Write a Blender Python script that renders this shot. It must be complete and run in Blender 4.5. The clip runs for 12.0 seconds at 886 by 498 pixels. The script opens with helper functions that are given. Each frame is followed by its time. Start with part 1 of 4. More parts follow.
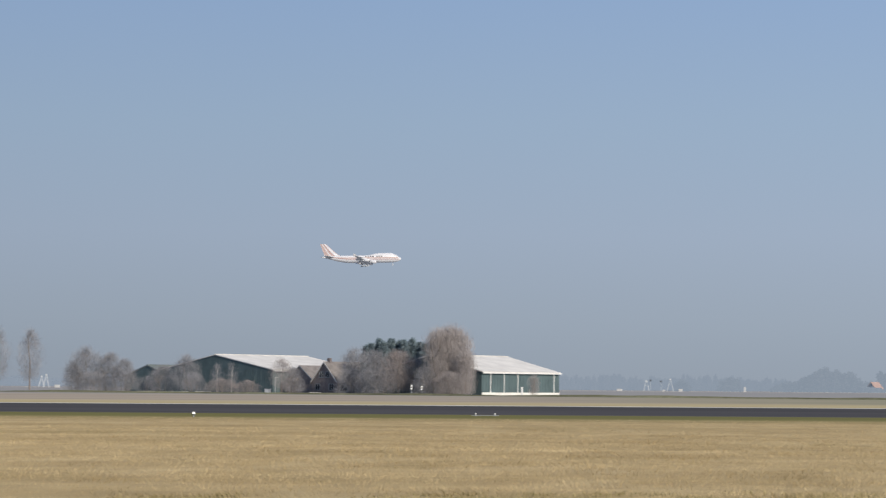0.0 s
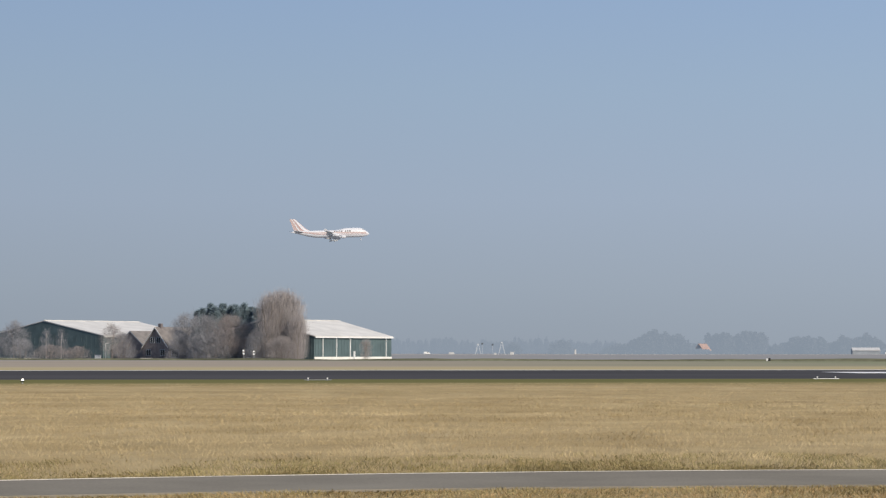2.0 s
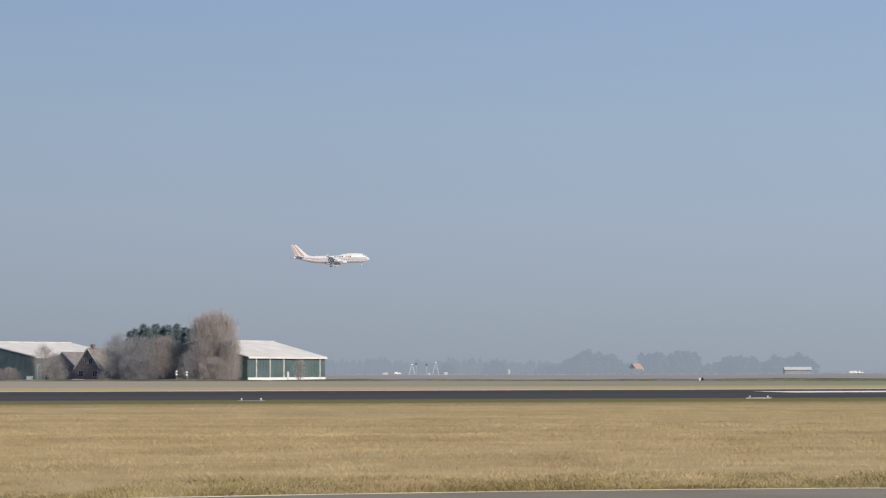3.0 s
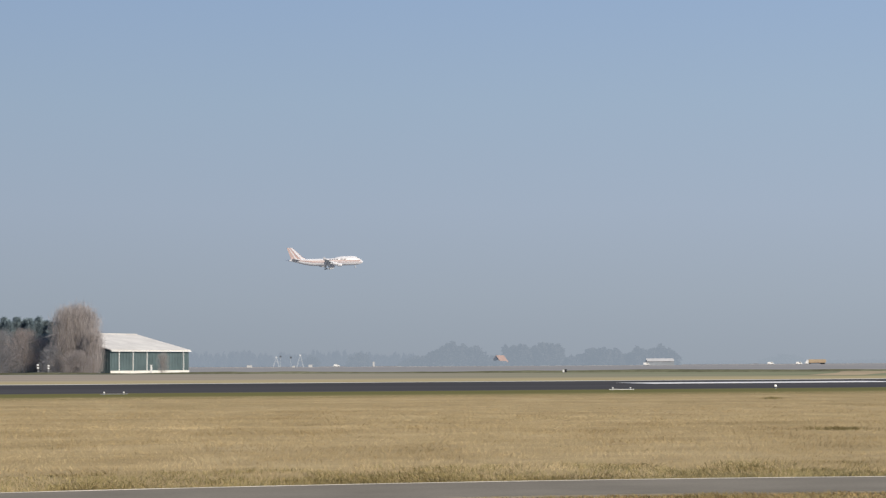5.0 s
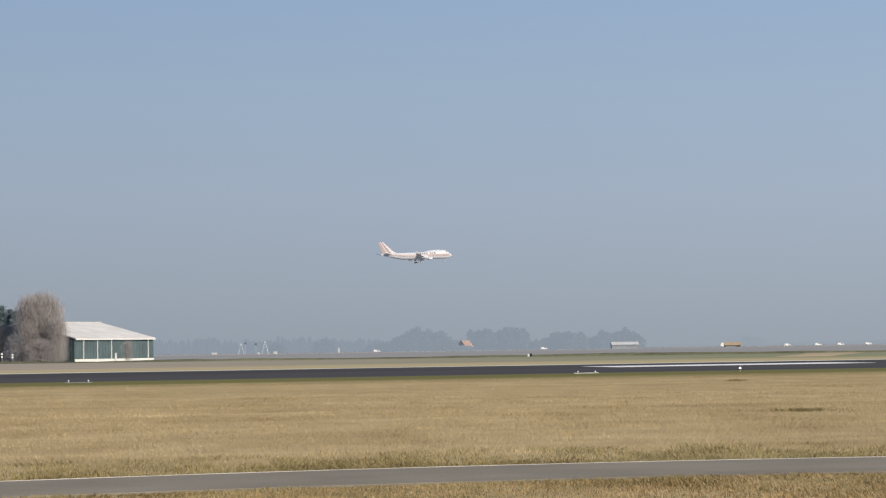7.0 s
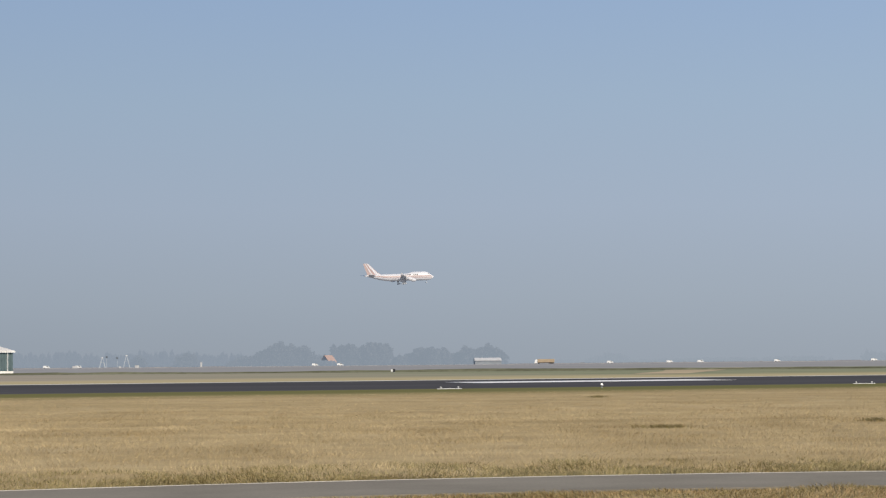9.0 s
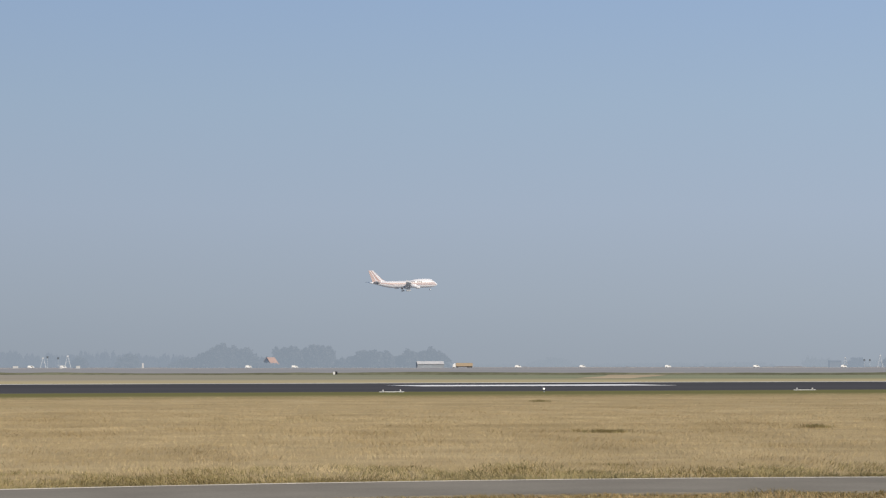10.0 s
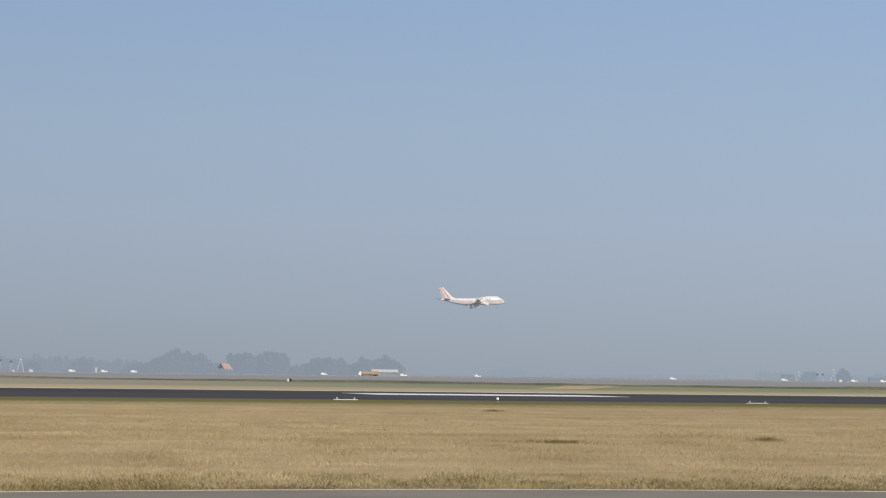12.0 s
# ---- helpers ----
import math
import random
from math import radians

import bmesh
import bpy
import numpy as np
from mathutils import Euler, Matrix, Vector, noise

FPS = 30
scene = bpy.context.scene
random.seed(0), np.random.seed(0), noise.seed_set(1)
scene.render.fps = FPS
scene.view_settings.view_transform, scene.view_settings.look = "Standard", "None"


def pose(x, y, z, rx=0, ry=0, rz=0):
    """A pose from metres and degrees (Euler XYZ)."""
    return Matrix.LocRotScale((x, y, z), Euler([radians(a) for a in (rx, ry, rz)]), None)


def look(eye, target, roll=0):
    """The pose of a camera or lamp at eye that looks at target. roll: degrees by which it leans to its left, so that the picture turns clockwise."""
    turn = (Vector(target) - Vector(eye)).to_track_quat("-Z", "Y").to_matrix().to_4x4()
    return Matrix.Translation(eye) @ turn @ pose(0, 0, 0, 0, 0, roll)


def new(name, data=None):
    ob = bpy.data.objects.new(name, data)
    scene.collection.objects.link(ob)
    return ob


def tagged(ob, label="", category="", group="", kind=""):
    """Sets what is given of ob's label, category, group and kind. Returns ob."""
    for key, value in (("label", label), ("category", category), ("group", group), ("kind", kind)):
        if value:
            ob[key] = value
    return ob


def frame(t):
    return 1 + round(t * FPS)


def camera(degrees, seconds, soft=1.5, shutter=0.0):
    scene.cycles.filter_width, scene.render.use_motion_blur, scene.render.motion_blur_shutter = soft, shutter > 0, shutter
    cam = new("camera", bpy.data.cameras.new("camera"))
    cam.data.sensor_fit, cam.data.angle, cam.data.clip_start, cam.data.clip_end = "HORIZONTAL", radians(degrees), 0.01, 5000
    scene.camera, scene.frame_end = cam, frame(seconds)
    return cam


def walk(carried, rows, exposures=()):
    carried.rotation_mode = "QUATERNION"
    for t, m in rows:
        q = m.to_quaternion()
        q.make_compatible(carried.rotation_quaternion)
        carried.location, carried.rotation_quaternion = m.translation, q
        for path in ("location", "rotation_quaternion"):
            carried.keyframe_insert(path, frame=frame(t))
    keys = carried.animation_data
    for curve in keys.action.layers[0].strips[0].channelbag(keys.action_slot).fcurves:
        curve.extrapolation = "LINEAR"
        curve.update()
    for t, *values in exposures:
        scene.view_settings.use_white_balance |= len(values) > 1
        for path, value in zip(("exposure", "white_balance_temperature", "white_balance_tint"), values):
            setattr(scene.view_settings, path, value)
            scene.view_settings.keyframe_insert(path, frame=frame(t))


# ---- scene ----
cam = camera(22.98, 12.0, soft=1.25, shutter=0.3)
EYE = (0.0, 0.0, 1.6)


def aim(yaw, pitch, roll):
    y, p = radians(yaw), radians(pitch)
    d = Vector((math.sin(y) * math.cos(p), math.cos(y) * math.cos(p), math.sin(p)))
    return look(EYE, Vector(EYE) + d * 100, roll)


walk(cam, [(t, aim(a, b, c)) for t, a, b, c in (
    (0.0, -10.997, 3.641, 0.423), (0.5, -9.334, 3.847, 0.334), (1.0, -8.014, 4.576, -0.15),
    (1.5, -7.544, 3.480, -0.226), (2.0, -6.572, 2.716, 0.002), (2.5, -5.928, 3.061, -0.291),
    (3.0, -4.829, 3.245, -0.134), (3.2, -4.366, 3.258, -0.12), (4.8, -1.633, 3.048, -0.34),
    (5.0, -1.265, 3.031, -0.325), (5.5, 0.015, 3.002, -0.312), (6.0, 0.580, 3.391, -0.447),
    (6.5, -0.355, 3.221, -0.518), (7.0, -0.328, 2.634, -0.854), (7.5, 1.728, 2.961, -0.91),
    (7.7, 2.07, 3.05, -0.748), (9.3, 3.767, 2.986, -0.437), (9.5, 4.180, 3.010, -0.324),
    (10.0, 4.735, 3.070, -0.055), (10.5, 5.098, 3.071, 0.17), (11.0, 5.873, 3.118, 0.183),
    (11.5, 6.193, 3.116, 0.254), (12.0, 5.889, 3.308, 0.74))],
     ((0.0, 0.0, 6445, 10), (2.0, 0.0, 6510, 10), (3.2, 0.0, 6590, 10), (7.7, 0.0, 6630, 10), (10.0, 0.0, 6605, 10), (12.0, 0.0, 6565, 10)))

# ---- daylight ----
SUN_AZ, SUN_EL = 130.0, 29.0        # degrees clockwise from +y, degrees above the horizon
world = bpy.data.worlds.new("hazy_sky")
scene.world = world
world.use_nodes = True
wt = world.node_tree
wt.nodes.clear()


def wnode(kind):
    return wt.nodes.new(kind)


w_out, w_bg = wnode("ShaderNodeOutputWorld"), wnode("ShaderNodeBackground")
sky = wnode("ShaderNodeTexSky")
sky.sky_type, sky.sun_disc = 'NISHITA', False
sky.sun_elevation, sky.sun_rotation = radians(SUN_EL), radians(SUN_AZ)
sky.dust_density, sky.air_density = 4.0, 1.0
w_gain = wnode("ShaderNodeMix")
w_gain.data_type, w_gain.blend_type = 'RGBA', 'MULTIPLY'
w_gain.inputs[0].default_value = 1.0
w_gain.inputs[7].default_value = (0.06, 0.06, 0.06, 1)
w_co, w_sep, w_ramp = wnode("ShaderNodeTexCoord"), wnode("ShaderNodeSeparateXYZ"), wnode("ShaderNodeValToRGB")
SKY = ((0.0, (0.346, 0.400, 0.471)), (0.03, (0.371, 0.439, 0.528)), (0.07, (0.381, 0.467, 0.597)),
       (0.12, (0.351, 0.467, 0.625)), (0.19, (0.295, 0.430, 0.661)), (0.45, (0.205, 0.307, 0.492)), (1.0, (0.154, 0.215, 0.369)))
cr = w_ramp.color_ramp
while len(cr.elements) < len(SKY):
    cr.elements.new(0.5)
for e, (p, c) in zip(cr.elements, SKY):
    e.position, e.color = p, (*c, 1)
w_mix = wnode("ShaderNodeMix")
w_mix.data_type = 'RGBA'
w_mix.inputs[0].default_value = 0.12
wt.links.new(w_co.outputs["Generated"], w_sep.inputs[0])
wt.links.new(w_sep.outputs[2], w_ramp.inputs[0])
wt.links.new(sky.outputs[0], w_gain.inputs[6])
wt.links.new(w_ramp.outputs[0], w_mix.inputs[6])
wt.links.new(w_gain.outputs[2], w_mix.inputs[7])
w_side = wnode("ShaderNodeMapRange")
w_side.inputs[1].default_value, w_side.inputs[2].default_value = -1.0, 1.0
w_side.inputs[3].default_value, w_side.inputs[4].default_value = 0.76, 1.22
w_tone = wnode("ShaderNodeMix")
w_tone.data_type, w_tone.blend_type = 'RGBA', 'MULTIPLY'
w_tone.inputs[0].default_value = 1.0
wt.links.new(w_sep.outputs[0], w_side.inputs[0])
wt.links.new(w_mix.outputs[2], w_tone.inputs[6])
wt.links.new(w_side.outputs[0], w_tone.inputs[7])
wt.links.new(w_tone.outputs[2], w_bg.inputs[0])
w_bg.inputs[1].default_value = 1.0
wt.links.new(w_bg.outputs[0], w_out.inputs[0])

sun_data = bpy.data.lights.new("sun", 'SUN')
sun_data.energy, sun_data.angle, sun_data.color = 4.1, radians(0.6), (1.0, 0.895, 0.755)
sun = new("sun", sun_data)
sa, se = radians(SUN_AZ), radians(SUN_EL)
sun.matrix_world = look((0, 0, 300), (-math.sin(sa) * 100, -math.cos(sa) * 100, 300 - 100 * math.tan(se)))


# ---- materials ----
def mat(name, base, rough=0.8, metal=0.0, vary=0.25, scale=1.0, fine=None, bump=0.0, second=None, space="Object",
        random_vary=0.0, island_vary=0.0, stretch=(1, 1, 1), spec=0.3, patch=None):
    """A surface with coarse and fine variation of its colour. scale, fine: noise per metre. patch: (scale, amount, colour)."""
    m = bpy.data.materials.new(name)
    m.use_nodes = True
    nt = m.node_tree
    bs = nt.nodes["Principled BSDF"]
    bs.inputs["Roughness"].default_value, bs.inputs["Metallic"].default_value = rough, metal
    bs.inputs["Specular IOR Level"].default_value = spec
    if space == "World":
        co = nt.nodes.new("ShaderNodeNewGeometry").outputs["Position"]
    else:
        co = nt.nodes.new("ShaderNodeTexCoord").outputs["Object"]
    mp = nt.nodes.new("ShaderNodeMapping")
    mp.inputs["Scale"].default_value = stretch
    nt.links.new(co, mp.inputs[0])
    co = mp.outputs[0]
    n1, n2 = nt.nodes.new("ShaderNodeTexNoise"), nt.nodes.new("ShaderNodeTexNoise")
    n1.inputs["Scale"].default_value, n2.inputs["Scale"].default_value = scale, fine or scale * 14
    n1.inputs["Detail"].default_value, n2.inputs["Detail"].default_value = 4, 3
    nt.links.new(co, n1.inputs["Vector"])
    nt.links.new(co, n2.inputs["Vector"])
    r = nt.nodes.new("ShaderNodeValToRGB")
    lo = second or tuple(c * (1 - vary) for c in base)
    hi = base if second else tuple(min(1, c * (1 + vary)) for c in base)
    r.color_ramp.elements[0].position, r.color_ramp.elements[0].color = 0.33, (*lo, 1)
    r.color_ramp.elements[1].position, r.color_ramp.elements[1].color = 0.67, (*hi, 1)
    nt.links.new(n1.outputs[0], r.inputs[0])
    hs = nt.nodes.new("ShaderNodeHueSaturation")
    v = nt.nodes.new("ShaderNodeMapRange")
    v.inputs[1].default_value, v.inputs[2].default_value = 0.25, 0.75
    v.inputs[3].default_value, v.inputs[4].default_value = 1 - vary * 0.8, 1 + vary * 0.8
    nt.links.new(n2.outputs[0], v.inputs[0])
    val = v.outputs[0]
    for amount, kind, sock in ((random_vary, "ShaderNodeObjectInfo", "Random"), (island_vary, "ShaderNodeNewGeometry", "Random Per Island")):
        if amount:
            q = nt.nodes.new("ShaderNodeMapRange")
            q.inputs[3].default_value, q.inputs[4].default_value = 1 - amount, 1 + amount
            nt.links.new(nt.nodes.new(kind).outputs[sock], q.inputs[0])
            mu = nt.nodes.new("ShaderNodeMath")
            mu.operation = 'MULTIPLY'
            nt.links.new(val, mu.inputs[0])
            nt.links.new(q.outputs[0], mu.inputs[1])
            val = mu.outputs[0]
    nt.links.new(val, hs.inputs["Value"])
    tone = r.outputs[0]
    if patch:
        n3, m3, x3 = nt.nodes.new("ShaderNodeTexNoise"), nt.nodes.new("ShaderNodeMapRange"), nt.nodes.new("ShaderNodeMix")
        n3.inputs["Scale"].default_value, n3.inputs["Detail"].default_value = patch[0], 5
        nt.links.new(mp.inputs[0].links[0].from_socket, n3.inputs["Vector"])
        m3.inputs[1].default_value, m3.inputs[2].default_value, m3.inputs[4].default_value = 0.42, 0.68, patch[1]
        nt.links.new(n3.outputs[0], m3.inputs[0])
        x3.data_type = 'RGBA'
        x3.inputs[7].default_value = (*patch[2], 1)
        nt.links.new(m3.outputs[0], x3.inputs[0])
        nt.links.new(tone, x3.inputs[6])
        tone = x3.outputs[2]
    nt.links.new(tone, hs.inputs["Color"])
    nt.links.new(hs.outputs[0], bs.inputs["Base Color"])
    if bump:
        b = nt.nodes.new("ShaderNodeBump")
        b.inputs["Strength"].default_value, b.inputs["Distance"].default_value = 0.6, bump
        nt.links.new(n2.outputs[0], b.inputs["Height"])
        nt.links.new(b.outputs[0], bs.inputs["Normal"])
    return m


RUN_SLOPE = 0.2275
RUN_ANG = math.atan(RUN_SLOPE)
RUN_U = Vector((math.cos(RUN_ANG), math.sin(RUN_ANG), 0))
RUN_V = Vector((-math.sin(RUN_ANG), math.cos(RUN_ANG), 0))
RUN_NEAR, RUN_FAR = 132.7 * math.cos(RUN_ANG), 195.6 * math.cos(RUN_ANG)


def ground_material():
    """Winter fields: straw-coloured airfield grass, greener strips and ploughland greyed for haze, by the distance
    across the runway.
    """
    m = bpy.data.materials.new("winter_fields")
    m.use_nodes = True
    nt = m.node_tree
    bs = nt.nodes["Principled BSDF"]
    bs.inputs["Roughness"].default_value = 0.95
    bs.inputs["Specular IOR Level"].default_value = 0.0
    pos = nt.nodes.new("ShaderNodeNewGeometry").outputs["Position"]
    mp = nt.nodes.new("ShaderNodeMapping")
    mp.vector_type = 'POINT'
    mp.inputs["Rotation"].default_value = (0, 0, -RUN_ANG)
    nt.links.new(pos, mp.inputs[0])
    sep = nt.nodes.new("ShaderNodeSeparateXYZ")
    nt.links.new(mp.outputs[0], sep.inputs[0])

    def noise_of(scale, stretch, detail=4):
        q = nt.nodes.new("ShaderNodeMapping")
        q.inputs["Scale"].default_value = stretch
        nt.links.new(mp.outputs[0], q.inputs[0])
        n = nt.nodes.new("ShaderNodeTexNoise")
        n.inputs["Scale"].default_value, n.inputs["Detail"].default_value = scale, detail
        nt.links.new(q.outputs[0], n.inputs["Vector"])
        return n.outputs[0]

    def mth(op, a, b):
        n = nt.nodes.new("ShaderNodeMath")
        n.operation = op
        for s, x in zip(n.inputs, (a, b)):
            if isinstance(x, (int, float)):
                s.default_value = x
            else:
                nt.links.new(x, s)
        return n.outputs[0]

    def mix(f, a, b):
        n = nt.nodes.new("ShaderNodeMix")
        n.data_type = 'RGBA'
        for s, x in ((n.inputs[0], f), (n.inputs[6], a), (n.inputs[7], b)):
            if isinstance(x, tuple):
                s.default_value = (*x, 1)
            elif isinstance(x, (int, float)):
                s.default_value = x
            else:
                nt.links.new(x, s)
        return n.outputs[2]

    def step(x, a, b):
        n = nt.nodes.new("ShaderNodeMapRange")
        n.inputs[1].default_value, n.inputs[2].default_value = a, b
        nt.links.new(x, n.inputs[0])
        return n.outputs[0]

    wob = mth('MULTIPLY', mth('SUBTRACT', noise_of(0.02, (1, 1, 1)), 0.5), 26.0)
    v = mth('ADD', sep.outputs[1], wob)
    # mown swaths run with the runway
    swath = noise_of(0.22, (0.10, 1.0, 1.0))
    patch = noise_of(0.09, (0.5, 1, 1))
    fine = noise_of(9.0, (1, 1, 1), 5)
    lumps = noise_of(0.75, (0.8, 1, 1), 6)
    straw = mix(step(swath, 0.36, 0.66), (0.42, 0.318, 0.165), (0.505, 0.39, 0.215))
    straw = mix(mth('MULTIPLY', step(patch, 0.58, 0.72), 0.25), straw, (0.24, 0.22, 0.09))
    straw = mix(mth('MULTIPLY', step(lumps, 0.42, 0.68), 0.5), straw, (0.345, 0.27, 0.16))
    straw = mix(mth('MULTIPLY', step(fine, 0.5, 0.8), 0.2), straw, (0.25, 0.19, 0.09))
    drift = noise_of(0.35, (1.0, 0.5, 1), 5)
    straw = mix(mth('MULTIPLY', step(drift, 0.50, 0.70), 0.4), straw, (0.31, 0.245, 0.13))
    straw = mix(mth('MULTIPLY', step(drift, 0.46, 0.30), 0.35), straw, (0.60, 0.49, 0.30))
    # a greener verge along the runway and along the service road
    verge = mth('MULTIPLY', step(mth('ADD', sep.outputs[1], mth('MULTIPLY', wob, 0.15)), RUN_NEAR - 28, RUN_NEAR - 11), 0.9)
    straw = mix(verge, straw, (0.145, 0.148, 0.058))
    # beyond the runway: mown straw, then reddish-brown grass that turns green along the runway, then ploughland with
    # haze greyed into its colour
    bands = noise_of(0.06, (0.04, 1, 1), 3)
    tufts = noise_of(0.15, (0.6, 1, 1), 5)
    far_strip = mix(step(bands, 0.40, 0.60), (0.52, 0.43, 0.25), (0.45, 0.385, 0.225))
    ruddy = mix(step(bands, 0.42, 0.58), (0.42, 0.36, 0.29), (0.36, 0.31, 0.25))
    green = mix(step(bands, 0.40, 0.60), (0.22, 0.245, 0.15), (0.31, 0.31, 0.205))
    green = mix(mth('MULTIPLY', step(tufts, 0.50, 0.68), 0.5), green, (0.17, 0.19, 0.10))
    hazed_plough = mix(step(noise_of(0.006, (0.3, 1, 1)), 0.42, 0.6), (0.31, 0.308, 0.305), (0.345, 0.338, 0.33))
    c = mix(step(v, RUN_FAR - 20, RUN_FAR - 19), straw, far_strip)
    green = mix(step(mth('ADD', sep.outputs[0], mth('MULTIPLY', wob, 3.0)), 15, 110), ruddy, green)
    c = mix(step(v, RUN_FAR + 30, RUN_FAR + 66), c, green)
    c = mix(step(v, RUN_FAR + 190, RUN_FAR + 300), c, hazed_plough)
    nt.links.new(c, bs.inputs["Base Color"])
    b = nt.nodes.new("ShaderNodeBump")
    b.inputs["Strength"].default_value, b.inputs["Distance"].default_value = 0.4, 0.02
    nt.links.new(fine, b.inputs["Height"])
    nt.links.new(b.outputs[0], bs.inputs["Normal"])
    return m


M_GROUND = ground_material()
M_ASPHALT = mat("runway_asphalt", (0.084, 0.083, 0.088), 0.85, vary=0.10, scale=0.05, fine=2.0, space="World", stretch=(0.3, 1, 1), spec=0.0)
M_ROAD = mat("worn_road_asphalt", (0.255, 0.232, 0.192), 0.9, vary=0.12, scale=0.4, fine=25, bump=0.004, space="World", spec=0.0)
M_CONCRETE = mat("pale_concrete", (0.72, 0.69, 0.62), 0.9, vary=0.15, scale=0.1, fine=3, space="World", spec=0.0)
M_EDGE = mat("worn_edge_paint", (0.62, 0.59, 0.53), 0.9, vary=0.2, scale=0.6, fine=6, space="World", spec=0.0)
M_PAINT = mat("white_marking_paint", (0.86, 0.86, 0.84), 0.7, vary=0.08, scale=0.3, fine=8, space="World", spec=0.0)
M_SAND = mat("sandy_track", (0.46, 0.37, 0.25), 0.95, vary=0.15, scale=0.05, fine=1, space="World", spec=0.0)
M_BANK = mat("dark_grassy_bank", (0.165, 0.165, 0.105), 0.95, vary=0.3, scale=0.06, fine=0.8, space="World", spec=0.0)
M_WHITE = mat("white_enamel", (0.80, 0.80, 0.78), 0.4, vary=0.05, scale=2)
M_BLACK = mat("black_paint", (0.02, 0.02, 0.022), 0.5, vary=0.2, scale=4)
M_GREY = mat("galvanised_steel", (0.35, 0.36, 0.37), 0.45, 0.6, vary=0.1, scale=2)
# dark green raised and blued a little in place of haze
M_CLAD = mat("dark_green_cladding", (0.088, 0.128, 0.135), 0.65, vary=0.14, scale=0.4, fine=6)
M_ROOF = mat("pale_fibre_cement_roof", (0.68, 0.66, 0.62), 0.8, vary=0.09, scale=0.3, fine=4)
M_MOSSY = mat("mossy_sheet_roof", (0.17, 0.20, 0.19), 0.85, vary=0.15, scale=0.4, fine=4)
M_PLINTH = mat("whitewashed_plinth", (0.72, 0.71, 0.66), 0.8, vary=0.08, scale=0.8)
M_BRICK = mat("brown_brick", (0.185, 0.165, 0.165), 0.9, vary=0.2, scale=1.5, fine=12, bump=0.01)
M_TILE = mat("brown_clay_roof", (0.205, 0.188, 0.178), 0.85, vary=0.2, scale=0.8, fine=5)
M_DARK = mat("dark_window_glass", (0.03, 0.035, 0.04), 0.08, vary=0.1, scale=1)
M_BARK = mat("winter_bark", (0.24, 0.205, 0.18), 0.95, vary=0.3, scale=1.0, fine=9)
M_BIRCH = mat("birch_bark", (0.55, 0.52, 0.48), 0.9, vary=0.25, scale=1.2, fine=5)
# twig colours are lifted and blued to carry the haze over the farm
M_TWIG = mat("bare_hazed_twigs", (0.285, 0.287, 0.303), 0.95, vary=0.12, scale=0.25, island_vary=0.25)
M_TWIG_WARM = mat("bare_ochre_twigs", (0.375, 0.345, 0.335), 0.95, vary=0.12, scale=0.25, island_vary=0.25)
M_TWIG_RED = mat("bare_reddish_twigs", (0.315, 0.28, 0.27), 0.95, vary=0.12, scale=0.25, island_vary=0.25)
# needle green paled to blue-grey, with haze put into the colour
M_PINE = mat("hazed_pine_needles", (0.20, 0.262, 0.29), 0.9, vary=0.12, scale=0.4, island_vary=0.15)


def haze_material(name, base, haze_glow):
    """The backdrop beyond the fields: haze is put in as a pale blue emission."""
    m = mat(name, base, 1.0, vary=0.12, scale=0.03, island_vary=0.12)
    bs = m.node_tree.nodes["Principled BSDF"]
    bs.inputs["Emission Color"].default_value, bs.inputs["Emission Strength"].default_value = (*haze_glow, 1), 1.0
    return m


M_FARWOOD = haze_material("haze_glow_wood", (0.022, 0.022, 0.022), (0.232, 0.277, 0.334))
M_PALEWOOD = haze_material("palest_haze_glow_wood", (0.01, 0.01, 0.01), (0.29, 0.34, 0.402))
M_FAINTWOOD = haze_material("faint_haze_glow_wood", (0.01, 0.01, 0.01), (0.252, 0.300, 0.364))
# roof red and wall grey of the far farmhouse, paled to suggest haze
M_FARROOF = mat("hazed_red_roof", (0.37, 0.275, 0.25), 0.9, vary=0.08, scale=0.3)
M_FARDIM = mat("hazed_grey_wall", (0.23, 0.28, 0.34), 0.9, vary=0.06, scale=0.3)
M_FARWALL = mat("distant_grey_wall", (0.30, 0.33, 0.36), 0.9, vary=0.1, scale=0.3)
# this sheeting emits too, so haze seems to lie over walls and roof
M_FARBLOCK = haze_material("hazy_blue_grey_sheeting", (0.05, 0.05, 0.05), (0.215, 0.26, 0.32))
M_FARSIGN = mat("dull_grey_sign_back", (0.12, 0.14, 0.16), 0.8, vary=0.06, scale=0.5)
M_FARPALE = mat("distant_pale_sheeting", (0.59, 0.59, 0.58), 0.8, vary=0.06, scale=0.3)
M_ORANGE = mat("faded_orange_tarpaulin", (0.40, 0.31, 0.21), 0.7, vary=0.1, scale=0.6)
# airliner colours are greyed, tyres most of all, to put haze into them
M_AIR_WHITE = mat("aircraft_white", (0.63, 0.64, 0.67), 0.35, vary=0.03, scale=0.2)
M_AIR_GOLD = mat("aircraft_hazed_gold", (0.46, 0.355, 0.335), 0.4, vary=0.05, scale=0.2)
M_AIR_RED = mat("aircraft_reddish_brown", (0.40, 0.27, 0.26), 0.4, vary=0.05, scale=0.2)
M_AIR_GREY = mat("aircraft_hazed_grey", (0.60, 0.62, 0.65), 0.5, 0.0, vary=0.05, scale=0.2)
# mast white with haze worked into its base colour
M_MAST = mat("hazed_pale_mast_paint", (0.52, 0.55, 0.58), 0.6, vary=0.06, scale=1)
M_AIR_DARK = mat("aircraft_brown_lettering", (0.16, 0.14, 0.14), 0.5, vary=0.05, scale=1)
